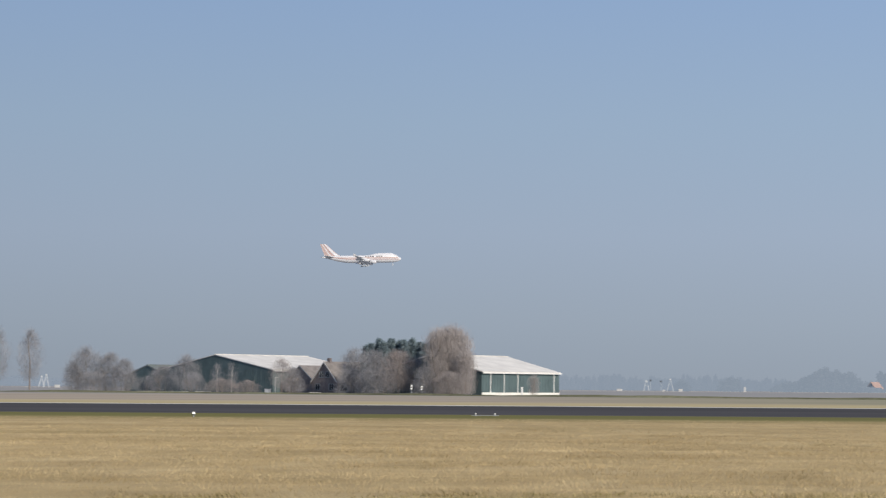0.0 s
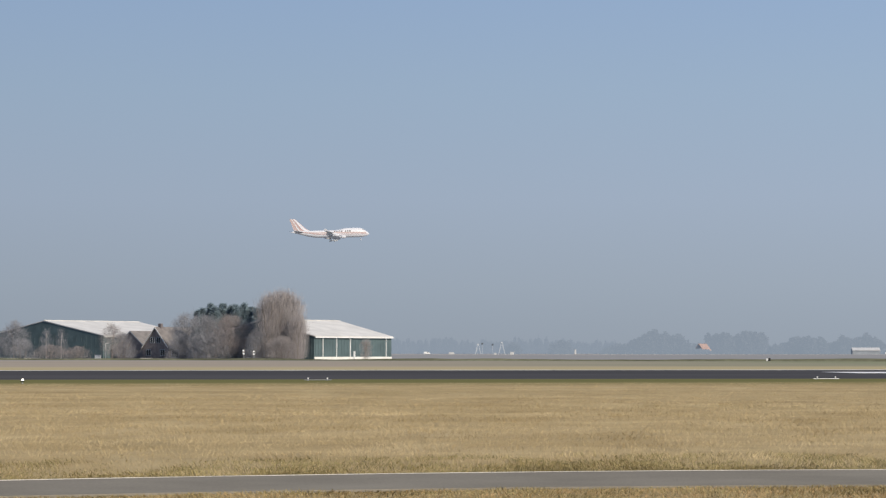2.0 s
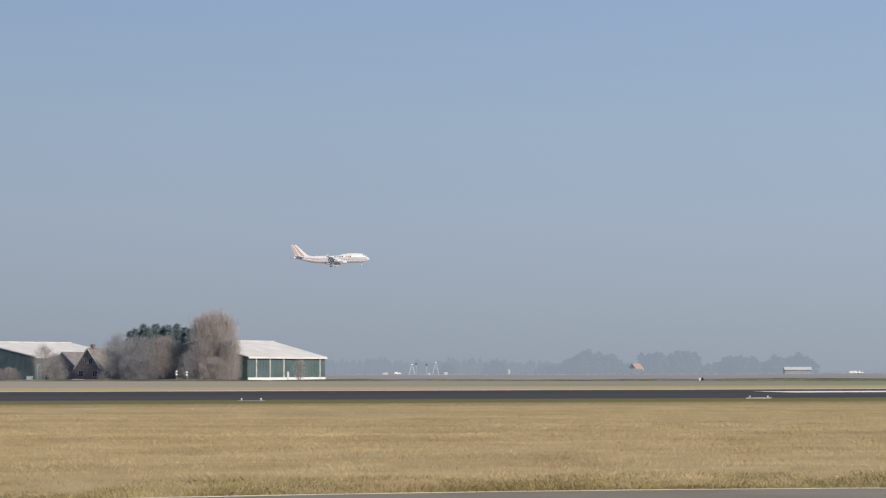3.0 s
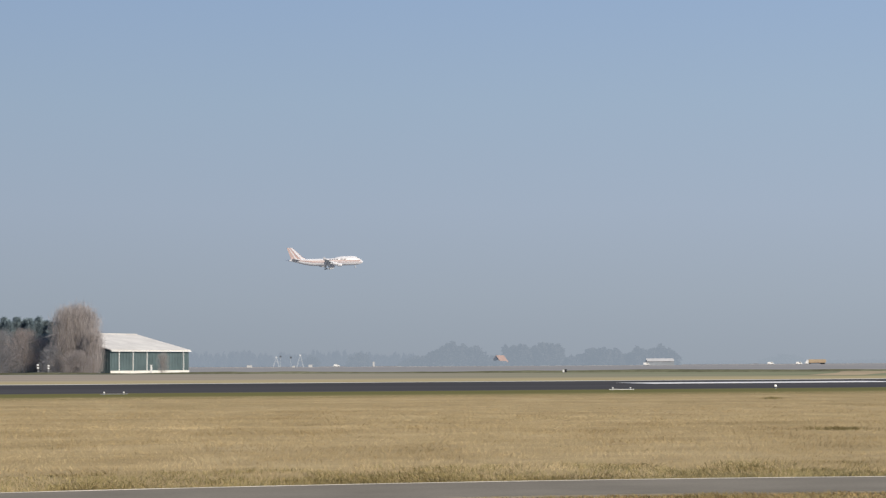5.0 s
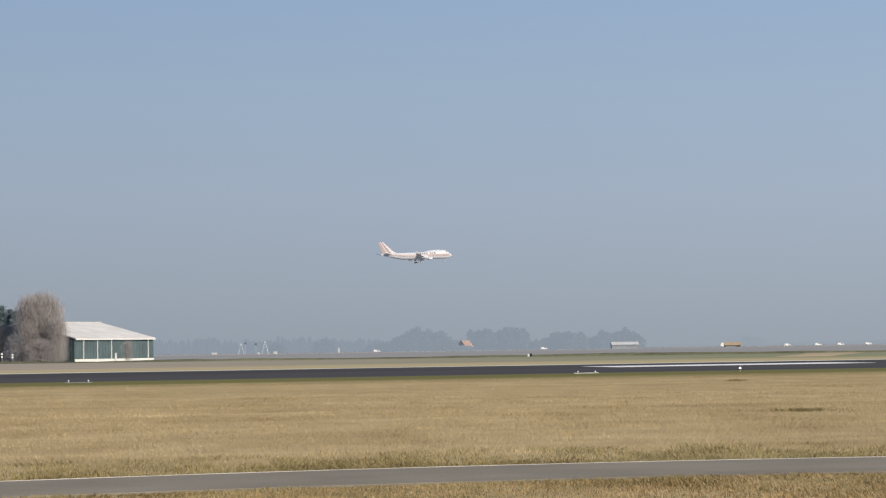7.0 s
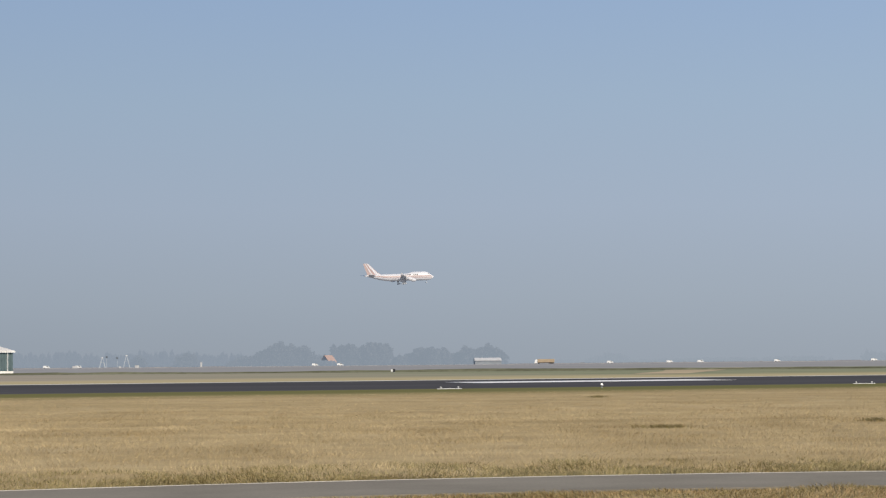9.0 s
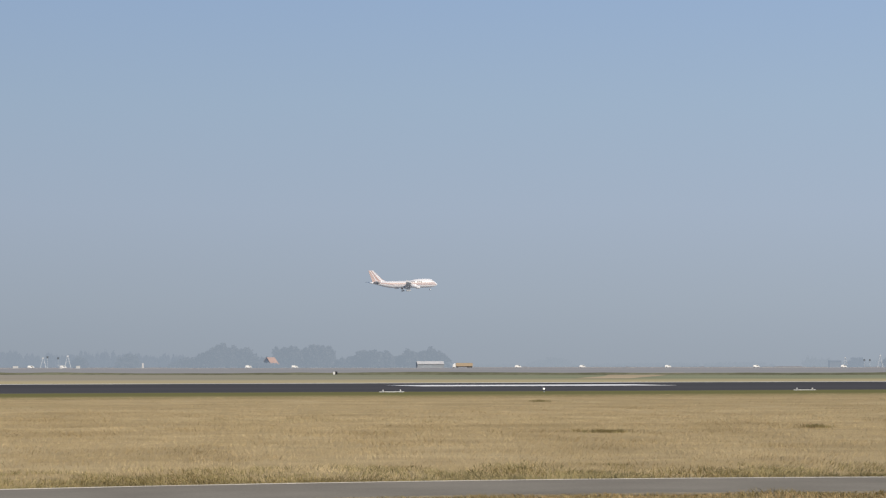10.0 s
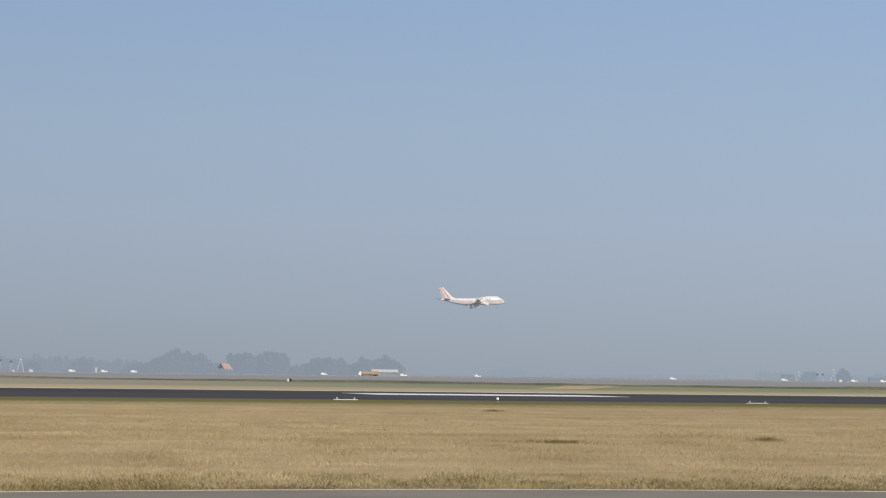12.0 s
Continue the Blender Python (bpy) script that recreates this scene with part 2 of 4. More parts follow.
M_TYRE = mat("aircraft_hazed_tyre", (0.42, 0.45, 0.49), 0.8, vary=0.1, scale=1)
M_STRAW = mat("dry_straw_blades", (0.515, 0.404, 0.229), 0.9, vary=0.17, scale=0.28, fine=1.6, island_vary=0.22, space="World", stretch=(0.07, 1, 1), patch=(0.85, 0.6, (0.36, 0.275, 0.135)))
M_BRONZE = mat("bronze_grass_blades", (0.44, 0.30, 0.15), 0.9, second=(0.22, 0.175, 0.075), vary=0.2, scale=1.3, island_vary=0.25, space="World")
M_GRASS = mat("olive_grass_blades", (0.275, 0.228, 0.105), 0.9, vary=0.25, scale=0.8, island_vary=0.22, space="World")
M_LAMP = bpy.data.materials.new("lit_runway_lamp")
M_LAMP.use_nodes = True
M_LAMP.node_tree.nodes["Principled BSDF"].inputs["Emission Color"].default_value = (1, 0.95, 0.8, 1)
M_LAMP.node_tree.nodes["Principled BSDF"].inputs["Emission Strength"].default_value = 1.0


# ---- mesh helpers ----
def mesh_of(name, bm, material):
    bmesh.ops.recalc_face_normals(bm, faces=bm.faces)
    me = bpy.data.meshes.new(name)
    bm.to_mesh(me)
    bm.free()
    me.materials.append(material)
    return me


def part(name, bm, material, parent=None, label="", smooth=False):
    me = mesh_of(name, bm, material)
    if smooth:
        me.polygons.foreach_set("use_smooth", [True] * len(me.polygons))
    ob = new(name, me)
    if parent:
        ob.parent = parent
    return tagged(ob, label=label)


def thing(name, m, label, category, group="", kind=""):
    ob = new(name)
    ob.matrix_basis = m
    ob.empty_display_size = 0.5
    return tagged(ob, label, category, group, kind)


def raw(name, verts, faces, material, parent=None):
    me = bpy.data.meshes.new(name)
    me.from_pydata(verts, [], faces)
    me.materials.append(material)
    ob = new(name, me)
    if parent:
        ob.parent = parent
    return ob


def box(bm, x0, x1, y0, y1, z0, z1, bevel=0.0):
    vs = [bm.verts.new((x, y, z)) for x in (x0, x1) for y in (y0, y1) for z in (z0, z1)]
    fs = [bm.faces.new([vs[i] for i in f]) for f in ((0, 1, 3, 2), (4, 6, 7, 5), (0, 4, 5, 1), (2, 3, 7, 6), (0, 2, 6, 4), (1, 5, 7, 3))]
    if bevel:
        es = list({e for f in fs for e in f.edges})
        bmesh.ops.bevel(bm, geom=es, offset=bevel, segments=2, affect='EDGES')
    return bm


def prism(bm, outline, a, b, axis="y"):
    """An outline of (p, q) pairs pulled from a to b along the axis."""
    def put(p, q, s):
        return {"y": (p, s, q), "x": (s, p, q), "z": (p, q, s)}[axis]
    v0 = [bm.verts.new(put(p, q, a)) for p, q in outline]
    v1 = [bm.verts.new(put(p, q, b)) for p, q in outline]
    n = len(outline)
    bm.faces.new(v0)
    bm.faces.new(v1[::-1])
    for i in range(n):
        bm.faces.new((v0[i], v0[(i + 1) % n], v1[(i + 1) % n], v1[i]))
    return bm


def tube(bm, p, q, r0, r1, n=8):
    p, q = Vector(p), Vector(q)
    d = (q - p).normalized()
    a = d.orthogonal().normalized()
    b = d.cross(a)
    rings = []
    for c, r in ((p, r0), (q, r1)):
        rings.append([bm.verts.new(c + (a * math.cos(k * math.tau / n) + b * math.sin(k * math.tau / n)) * r) for k in range(n)])
    for k in range(n):
        bm.faces.new((rings[0][k], rings[0][(k + 1) % n], rings[1][(k + 1) % n], rings[1][k]))
    bm.faces.new(rings[0][::-1])
    bm.faces.new(rings[1])
    return bm


def loft(bm, rings, caps=True):
    """Skin through rings of equal length."""
    vr = [[bm.verts.new(p) for p in r] for r in rings]
    n = len(vr[0])
    for a, b in zip(vr, vr[1:]):
        for k in range(n):
            bm.faces.new((a[k], a[(k + 1) % n], b[(k + 1) % n], b[k]))
    if caps:
        bm.faces.new(vr[0][::-1])
        bm.faces.new(vr[-1])
    return bm


def B():
    return bmesh.new()


# ---- ground ----
def road_far(x):
    """The far edge of the service road, which bends gently."""
    if x < -9:
        return 25.849 + 0.548 * (x + 9)
    if x > 8.1:
        return 30.285
    return 29.35 + 0.245 * x - 0.016 * x * x


def build_ground():
    bm = B()
    xs = [-4800, -1500, -400, -120, -40, 0, 40, 120, 400, 1500, 4800]
    ys = [-4800, -800, -100, 0, 40, 120, 240, 600, 1500, 4800]
    grid = [[bm.verts.new((x, y, 0)) for x in xs] for y in ys]
    for j in range(len(ys) - 1):
        for i in range(len(xs) - 1):
            bm.faces.new((grid[j][i], grid[j][i + 1], grid[j + 1][i + 1], grid[j + 1][i]))
    tagged(part("ground", bm, M_GROUND), "flat straw-coloured winter grassland with greener strips and far fields", "ground", kind="structure")


def slab(name, u0, u1, v0, v1, z0, z1, material, label, category):
    bm = B()
    box(bm, u0, u1, v0, v1, z0, z1)
    ob = part(name, bm, material)
    ob.matrix_basis = Matrix.Rotation(RUN_ANG, 4, 'Z')
    return tagged(ob, label, category, kind="structure")


def build_runway():
    slab("runway", -900, 1100, RUN_NEAR, RUN_FAR, -0.3, 0.03, M_ASPHALT, "dark asphalt runway crossing the grassland", "runway")
    slab("runway_edge_strip", -900, 1100, RUN_FAR, RUN_FAR + 5.5, -0.3, 0.026, M_CONCRETE, "pale concrete strip along the runway's far edge", "edge strip")
    bm = B()
    box(bm, 49.2, 70.6, 161.0, 170.8, 0.03, 0.036)
    ob = part("runway_marking", bm, M_PAINT)
    ob.matrix_basis = Matrix.Rotation(RUN_ANG, 4, 'Z')
    tagged(ob, "long white touchdown marking painted on the runway", "runway marking", kind="structure")


def build_road():
    bm, line = B(), B()
    xs = [-200, -120, -70, -40, -25, -15] + [x * 1.5 - 12 for x in range(22)] + [28, 45, 80, 140, 220]
    for target, lo, hi, z in ((bm, -3.35, 0.0, 0.03), (line, -0.09, -0.055, 0.036)):
        prev = None
        for x in xs:
            y = road_far(x)
            cur = [target.verts.new(p) for p in ((x, y + hi, z), (x, y + lo, z), (x, y + lo, z - 0.2), (x, y + hi, z - 0.2))]
            if prev:
                for k in range(4):
                    target.faces.new((prev[k], prev[(k + 1) % 4], cur[(k + 1) % 4], cur[k]))
            prev = cur
    tagged(part("road", bm, M_ROAD), "narrow grey asphalt service road with grass on both sides", "road", kind="structure")
    tagged(part("road_edge_line", line, M_EDGE), "thin pale line along the edge of the service road", "edge line", kind="structure")


def build_track():
    bm = B()
    pts = ((39, 272), (46, 272), (60, 330), (92, 470), (76, 470), (52, 330))
    vs = [bm.verts.new((x, y, 0.02)) for x, y in pts]
    bm.faces.new((vs[0], vs[1], vs[2], vs[5]))
    bm.faces.new((vs[5], vs[2], vs[3], vs[4]))
    tagged(part("sandy_track", bm, M_SAND), "pale sandy track worn across the green field", "track", kind="structure")


def build_ditch():
    """The low dark bank of a ditch that crosses the fields before the farm."""
    bm = B()
    way = [Vector(q) for q in ((-330, 505, 0), (70, 378, 0), (360, 330, 0))]
    n = 200
    prev = None
    for i in range(n + 1):
        p = way[0].lerp(way[1], i / 120) if i < 120 else way[1].lerp(way[2], (i - 120) / 80)
        h = 0.36 + 0.22 * noise.noise(p * 0.05) + 0.1 * noise.noise(p * 0.4)
        w = 2.2 + noise.noise(p * 0.03)
        cur = [bm.verts.new(p + Vector(q)) for q in ((0, -w, -0.02), (0, -w * 0.4, h * 0.8), (0, w * 0.3, h), (0, w, -0.02))]
        if prev:
            for k in range(3):
                bm.faces.new((prev[k], prev[k + 1], cur[k + 1], cur[k]))
        prev = cur
    tagged(part("ditch_bank", bm, M_BANK), "low dark grassy bank of a ditch across the fields", "bank", kind="structure")


# ---- grass ----
def soft_noise(x, y, seed):
    """Smooth noise from 0 to 1 on a lattice of metre cells."""
    table = np.random.default_rng(seed).uniform(0, 1, (256, 256))
    ix, iy = np.floor(x).astype(int), np.floor(y).astype(int)
    fx, fy = x - ix, y - iy
    fx, fy = fx * fx * (3 - 2 * fx), fy * fy * (3 - 2 * fy)
    a, b = table[ix % 256, iy % 256], table[(ix + 1) % 256, iy % 256]
    c, d = table[ix % 256, (iy + 1) % 256], table[(ix + 1) % 256, (iy + 1) % 256]
    return (a * (1 - fx) + b * fx) * (1 - fy) + (c * (1 - fx) + d * fx) * fy


def blades(name, n, region, height, width, material, label, clump=None):
    """A meadow of bent blades as one mesh. region() gives n places."""
    rng = np.random.default_rng(len(name) * 7 + n)
    xy = region(rng, n)
    if clump:
        xy = xy + rng.normal(0, clump, xy.shape)
    k = len(xy)
    h = height * rng.uniform(0.45, 1.25, k) * np.clip(xy[:, 1] / 42, 0.5, 1.1)
    # tussocks: the sward rises and thins from place to place, and lies over in patches
    x, y = xy[:, 0], xy[:, 1]
    rise = 0.6 * soft_noise(x * 1.1, y * 0.6, 1) + 0.4 * soft_noise(x * 3.1, y * 1.7, 2)
    h *= 0.45 + 1.5 * rise ** 1.6
    ang = rng.uniform(0, math.tau, k)
    lay = np.stack([soft_noise(x * 0.8, y * 0.4, 3) - 0.5, soft_noise(x * 0.8, y * 0.4, 4) - 0.5], 1) * 2.4
    lean = (rng.normal(0, 0.8, (k, 2)) + lay) * h[:, None]
    w = width * rng.uniform(0.6, 1.4, k)
    dx, dy = np.cos(ang) * w, np.sin(ang) * w
    co = np.empty((k, 5, 3), np.float32)
    co[:, 0] = np.stack([xy[:, 0] - dx, xy[:, 1] - dy, np.zeros(k) - 0.01], 1)
    co[:, 1] = np.stack([xy[:, 0] + dx, xy[:, 1] + dy, np.zeros(k) - 0.01], 1)
    mid = xy + lean * 0.35
    co[:, 2] = np.stack([mid[:, 0] + dx * 0.8, mid[:, 1] + dy * 0.8, h * 0.6], 1)
    co[:, 3] = np.stack([mid[:, 0] - dx * 0.8, mid[:, 1] - dy * 0.8, h * 0.6], 1)
    tip = xy + lean
    co[:, 4] = np.stack([tip[:, 0], tip[:, 1], h], 1)
    me = bpy.data.meshes.new(name)
    me.vertices.add(k * 5)
    me.vertices.foreach_set("co", co.ravel())
    base = (np.arange(k) * 5)[:, None]
    loops = np.concatenate([base + np.array([[0, 1, 2, 3]]), base + np.array([[3, 2, 4]])], 1).ravel()
    me.loops.add(k * 7)
    me.loops.foreach_set("vertex_index", loops.astype(np.int32))
    me.polygons.add(k * 2)
    starts = (np.arange(k) * 7)[:, None] + np.array([[0, 4]])
    me.polygons.foreach_set("loop_start", starts.ravel().astype(np.int32))
    me.update(calc_edges=True)
    me.materials.append(material)
    return tagged(new(name, me), label, "grass", kind="stuff")


def field_region(y0, y1, margin, fade=(), thin=0.0):
    """Places in the wedge of meadow between two distances, clear of the road; thin leaves gaps by a slow noise."""
    def region(rng, n):
        y = np.sqrt(rng.uniform(y0 * y0, y1 * y1, n))
        x = np.tan(rng.uniform(radians(-24), radians(19.5), n)) * y
        edge = np.array([road_far(a) for a in x])
        ok = (y > edge + margin) | (y < edge - 3.4 - margin)
        ok &= (y - RUN_SLOPE * x) * math.cos(RUN_ANG) < RUN_NEAR - 17.0
        if fade:
            ok &= rng.uniform(0, 1, n) > np.clip((y - fade[0]) / (fade[1] - fade[0]), 0, 1)
        xy = np.stack([x, y], 1)[ok]
        if thin:
            q = np.array([noise.noise(Vector((a * 0.35, b * 0.9, 3.1))) for a, b in xy])
            xy = xy[q > thin]
        return xy
    return region


def verge_region(lo, hi):
    """Places along the service road's edges."""
    def region(rng, n):
        x = rng.uniform(-20, 22, n)
        e = np.array([road_far(a) for a in x])
        d = rng.uniform(0, 1, n) ** 1.5 * (hi - lo) + lo
        side = rng.uniform(0, 1, n) < 0.7
        xy = np.stack([x, np.where(side, e + d, e - 3.4 - d)], 1)
        # dense at the very edge, breaking up into tufts away from it
        q = 0.6 * soft_noise(xy[:, 0] * 1.3, xy[:, 1] * 0.45, 7) + 0.4 * soft_noise(xy[:, 0] * 3.5, xy[:, 1] * 1.1, 8)
        return xy[q + rng.uniform(-0.3, 0.3, n) > 0.16 + 0.5 * np.clip(d / 3.6, 0, 1)]
    return region


def patch_region(rng, n):
    """A few greener tufts in the dry field."""
    spots = ((8.1, 52.0, 0.36, 0.45), (8.4, 52.2, 0.2, 0.3), (14.3, 55.5, 0.16, 0.3), (12.3, 97.0, 0.2, 0.6))
    pick = rng.integers(0, len(spots), n)
    q = np.array(spots)[pick]
    return q[:, :2] + rng.normal(0, 1, (n, 2)) * q[:, 2:]


def front_region(rng, n):
    """Places on the near side of the service road."""
    x = rng.uniform(-14, 16, n)
    e = np.array([road_far(a) for a in x]) - 3.42
    return np.stack([x, e - rng.uniform(0, 5, n)], 1)


def build_grass():
    blades("front_grass", 70000, front_region, 0.07, 0.004, M_BRONZE, "short bronze and olive grass before the service road")
    blades("green_tufts", 1500, patch_region, 0.07, 0.006, M_GRASS, "small dark green tufts in the dry field")
    blades("meadow_grass", 640000, field_region(21, 88, 0.05, (34, 88)), 0.052, 0.0022, M_STRAW, "dense dry straw-coloured grass beside the service road")
    blades("field_grass", 130000, field_region(50, 128, 0.05), 0.020, 0.008, M_STRAW, "wide field of dry straw-coloured grass before the runway")
    blades("verge_grass", 170000, verge_region(0.0, 5.0), 0.082, 0.004, M_GRASS, "olive green grass growing along the service road")
    blades("green_tussocks", 30000, field_region(32, 120, 0.1, thin=0.25), 0.03, 0.007, M_GRASS, "olive green patches in the dry meadow")


# ---- trees ----
def limbs(bm, rng, p, d, length, r, depth, spread, up, tips):
    n = 3
    for i in range(n):
        q = p + d * (length / n)
        tube(bm, p, q, r, r * 0.82, 6 if depth > 1 else 4)
        p, r = q, r * 0.82
        d = (d + Vector(rng.normal(0, 0.10, 3)) + Vector((0, 0, up * 0.12))).normalized()
        if depth and i:
            for _ in range(2):
                a = rng.uniform(0, math.tau)
                e = (d + Vector((math.cos(a), math.sin(a), 0.15)) * spread).normalized()
                limbs(bm, rng, p, e, length * rng.uniform(0.5, 0.75), r * 0.6, depth - 1, spread, up, tips)
        tips.append((p.copy(), d.copy()))


def twig_mesh(rng, centres, dirs, length, width, per, stray=0.55):
    """Thin forking twigs about the given places, as verts and faces."""
    k = len(centres) * per
    c = np.repeat(centres, per, 0) + rng.normal(0, length * 0.5, (k, 3))
    d = np.repeat(dirs, per, 0) + rng.normal(0, stray, (k, 3))
    d /= np.linalg.norm(d, axis=1)[:, None]
    s = np.cross(d, rng.normal(0, 1, (k, 3)))
    s /= np.linalg.norm(s, axis=1)[:, None] + 1e-6
    ln = length * rng.uniform(0.5, 1.4, k)[:, None]
    w = width * rng.uniform(0.6, 1.4, k)[:, None]
    v = np.stack([c - s * w, c + s * w, c + d * ln * 0.6 + s * w * 0.7, c + d * ln], 1).reshape(-1, 3)
    v[:, 2] = np.maximum(v[:, 2], 0.05)
    f = [(i, i + 1, i + 2, i + 3) for i in range(0, 4 * k, 4)]
    return v, f


def bare_tree(x, y, h, w, label, seed, material=M_TWIG, bark=M_BARK, shape="round", twigs=2600, trunk=0.25, name="bare_tree", group=""):
    """A leafless tree: tapered trunk and limbs, and a crown of thin twigs held in an uneven outline."""
    rng = np.random.default_rng(seed)
    top = thing(name, pose(x, y, 0, 0, 0, float(rng.uniform(0, 360))), label, "tree", group)
    tips = []
    r = max(0.06, h * 0.012)
    spread, up = {"round": (0.9, 0.3), "column": (0.35, 1.2), "bush": (1.0, 0.2), "poplar": (0.45, 0.9)}[shape]
    stems = {"round": 1, "column": 5, "bush": 6, "poplar": 1}[shape]
    for s in range(stems):
        bm = B()
        a = rng.uniform(0, math.tau)
        o = Vector((math.cos(a), math.sin(a), 0)) * (w * 0.22 * rng.uniform(0.2, 1) if stems > 1 else 0)
        d = (Vector((0, 0, 1)) + o * (0.5 / max(w * 0.22, 0.1)) * (0.3 if shape == "column" else 0.8)).normalized()
        first = o + d * h * trunk
        tube(bm, o - Vector((0, 0, 0.1)), first, r * 1.3, r, 7)
        limbs(bm, rng, first, d, h * (0.62 if shape != "bush" else 0.45), r, 2 if stems > 1 else 3, spread, up, tips)
        # keep the limbs inside the crown's envelope
        for v in bm.verts:
            k = math.hypot(v.co.x, v.co.y)
            if k > w * 0.47:
                v.co.x, v.co.y = v.co.x * w * 0.47 / k, v.co.y * w * 0.47 / k
            v.co.z = min(v.co.z, h * 0.93)
        part("trunk" if stems == 1 else "stem", bm, bark, top)
    z0 = h * trunk * 0.6 if shape in ("round", "poplar") else 0.2
    # the crown: twigs gathered in many uneven puffs
    twigs = int(twigs * 2.8)
    cs, ds = [], []
    while len(cs) < twigs // 4:
        u = rng.uniform(0, 1)
        z = z0 + (h - z0) * u
        if shape == "column":
            rad = 0.5 * w * (0.8 + 0.2 * math.sin(u * 2.6)) * math.sqrt(max(0.01, 1 - (max(0, u - 0.78) / 0.225) ** 2))
        elif shape == "poplar":
            rad = 0.5 * w * math.sin(math.pi * min(1, u * 0.9 + 0.1)) ** 0.7
        elif shape == "bush":
            rad = 0.5 * w * math.sqrt(max(0.02, 1 - u * u * 0.95))
        else:
            rad = 0.5 * w * math.sin(math.pi * (u * 0.86 + 0.12)) ** 0.6
        a, rr = rng.uniform(0, math.tau), rad * math.sqrt(rng.uniform(0, 1))
        bump = 1 + (0.38 if shape != "column" else 0.14) * noise.noise(Vector((math.cos(a) * 1.6 + seed, math.sin(a) * 1.6, u * 4)))
        p = Vector((math.cos(a) * rr * bump, math.sin(a) * rr * bump, z))
        if shape != "column" and noise.noise(p * (2.2 / max(w, 3)) * 2 + Vector((seed * 3.7, 0, 0))) < -0.28:
            continue
        p.z = z * (0.9 + 0.1 * bump) if u > 0.5 else z
        out = Vector((p.x, p.y, 0)) / (w * 0.5) * spread + Vector((0, 0, 0.6 + up))
        cs.append(p), ds.append(out.normalized())
    v, f = twig_mesh(rng, np.array(cs), np.array(ds), min(1.3, h * 0.10), max(0.011, h * 0.0013) * (0.8 if shape == "column" else 1), 4, 0.16 if shape == "column" else 0.55)
    raw("crown", v, f, material, top)
    return top


def pine(x, y, h, w, label, seed):
    """A pine: straight trunk, whorls of boughs, tufts of needles paled for haze."""
    rng = np.random.default_rng(seed)
    top = thing("pine_tree", pose(x, y, 0), label, "tree", "pines behind the farmhouse")
    bm = B()
    tube(bm, (0, 0, -0.1), (0, 0, h * 0.95), h * 0.02, h * 0.004, 8)
    cs, ds = [], []
    for i in range(int(h * 2.6)):
        z = h * (0.18 + 0.8 * i / (h * 2.6))
        rad = 0.5 * w * (1.0 - 0.93 * max(0, (z / h - 0.4)) / 0.6) * rng.uniform(0.7, 1.15)
        for k in range(7):
            a = rng.uniform(0, math.tau)
            e = Vector((math.cos(a) * rad, math.sin(a) * rad, z + rad * 0.15))
            tube(bm, (0, 0, z), e, 0.05, 0.02, 4)
            for s in range(7):
                t = 0.25 + 0.75 * s / 6
                cs.append(Vector((0, 0, z)).lerp(e, t)), ds.append(Vector((math.cos(a), math.sin(a), 0.5)))
    part("trunk", bm, M_BARK, top)
    v, f = twig_mesh(rng, np.array(cs), np.array(ds), 0.45, 0.06, 9)
    raw("crown", v, f, M_PINE, top)
    return top


def far_wood(name, x0, x1, y, tops, material, label, seed, depth=50, tree=11.0, fill=4.5, bare=False):
    """A belt of wood at a distance: tree after tree, each a crown of many small sprays over its undergrowth; bare rows stand in upright sprays."""
    rng = np.random.default_rng(seed)
    cs = []
    x = x0
    while x < x1:
        w = tree * rng.uniform(0.6, 1.4)
        h = float(np.interp((x - x0) / (x1 - x0), np.linspace(0, 1, len(tops)), tops)) * rng.uniform(0.72 if bare else 0.84, 1.08)
        n = int(w * h * fill)
        a, r = rng.uniform(0, math.tau, n), np.sqrt(rng.uniform(0, 1, n))
        r *= 1 + 0.16 * np.sin(a * 3 + rng.uniform(0, 6)) + 0.10 * np.sin(a * 7 + rng.uniform(0, 6))
        yy = y + rng.uniform(-0.5, 0.5) * depth
        cs.append(np.stack([x + np.cos(a) * r * w * 0.5, yy + rng.normal(0, w * 0.2, n), h * 0.58 + np.sin(a) * r * h * 0.42], 1))
        m = int(n * 0.5)
        cs.append(np.stack([x + rng.uniform(-0.7, 0.7, m) * w, yy + rng.normal(0, w * 0.2, m), rng.uniform(0, 1, m) ** 1.4 * h * 0.5], 1))
        x += w * (rng.uniform(0.45, 0.95) if bare else rng.uniform(0.35, 0.6))
    c = np.concatenate(cs)
    n = len(c)
    spray = np.array([0.5, 0.5, 1.5]) if bare else np.array([0.75, 0.75, 0.7])
    v = (c[:, None] + rng.normal(0, 1, (n, 4, 3)) * spray).reshape(-1, 3)
    v[:, 2] = np.maximum(v[:, 2], -0.1)
    f = [(i, i + 1, i + 2) for i in range(0, 4 * n, 4)] + [(i, i + 2, i + 3) for i in range(0, 4 * n, 4)]
    return tagged(raw(name, v, f, material), label, "backdrop", kind="structure")


# ---- farm ----
FARM_TURN = 60.0        # degrees from +x to the long walls of the farm's buildings


def gable_shell(bm, L, W, he, hr, t=0.25):
    """Walls of a gabled building on x 0..L, y 0..W, ridge along x: a shell with thickness."""
    prism(bm, [(0, 0), (W, 0), (W, he), (W / 2, hr), (0, he)], 0, t, "x")
    prism(bm, [(0, 0), (W, 0), (W, he), (W / 2, hr), (0, he)], L - t, L, "x")
    box(bm, t, L - t, 0, t, 0, he)
    box(bm, t, L - t, W - t, W, 0, he)
    return bm


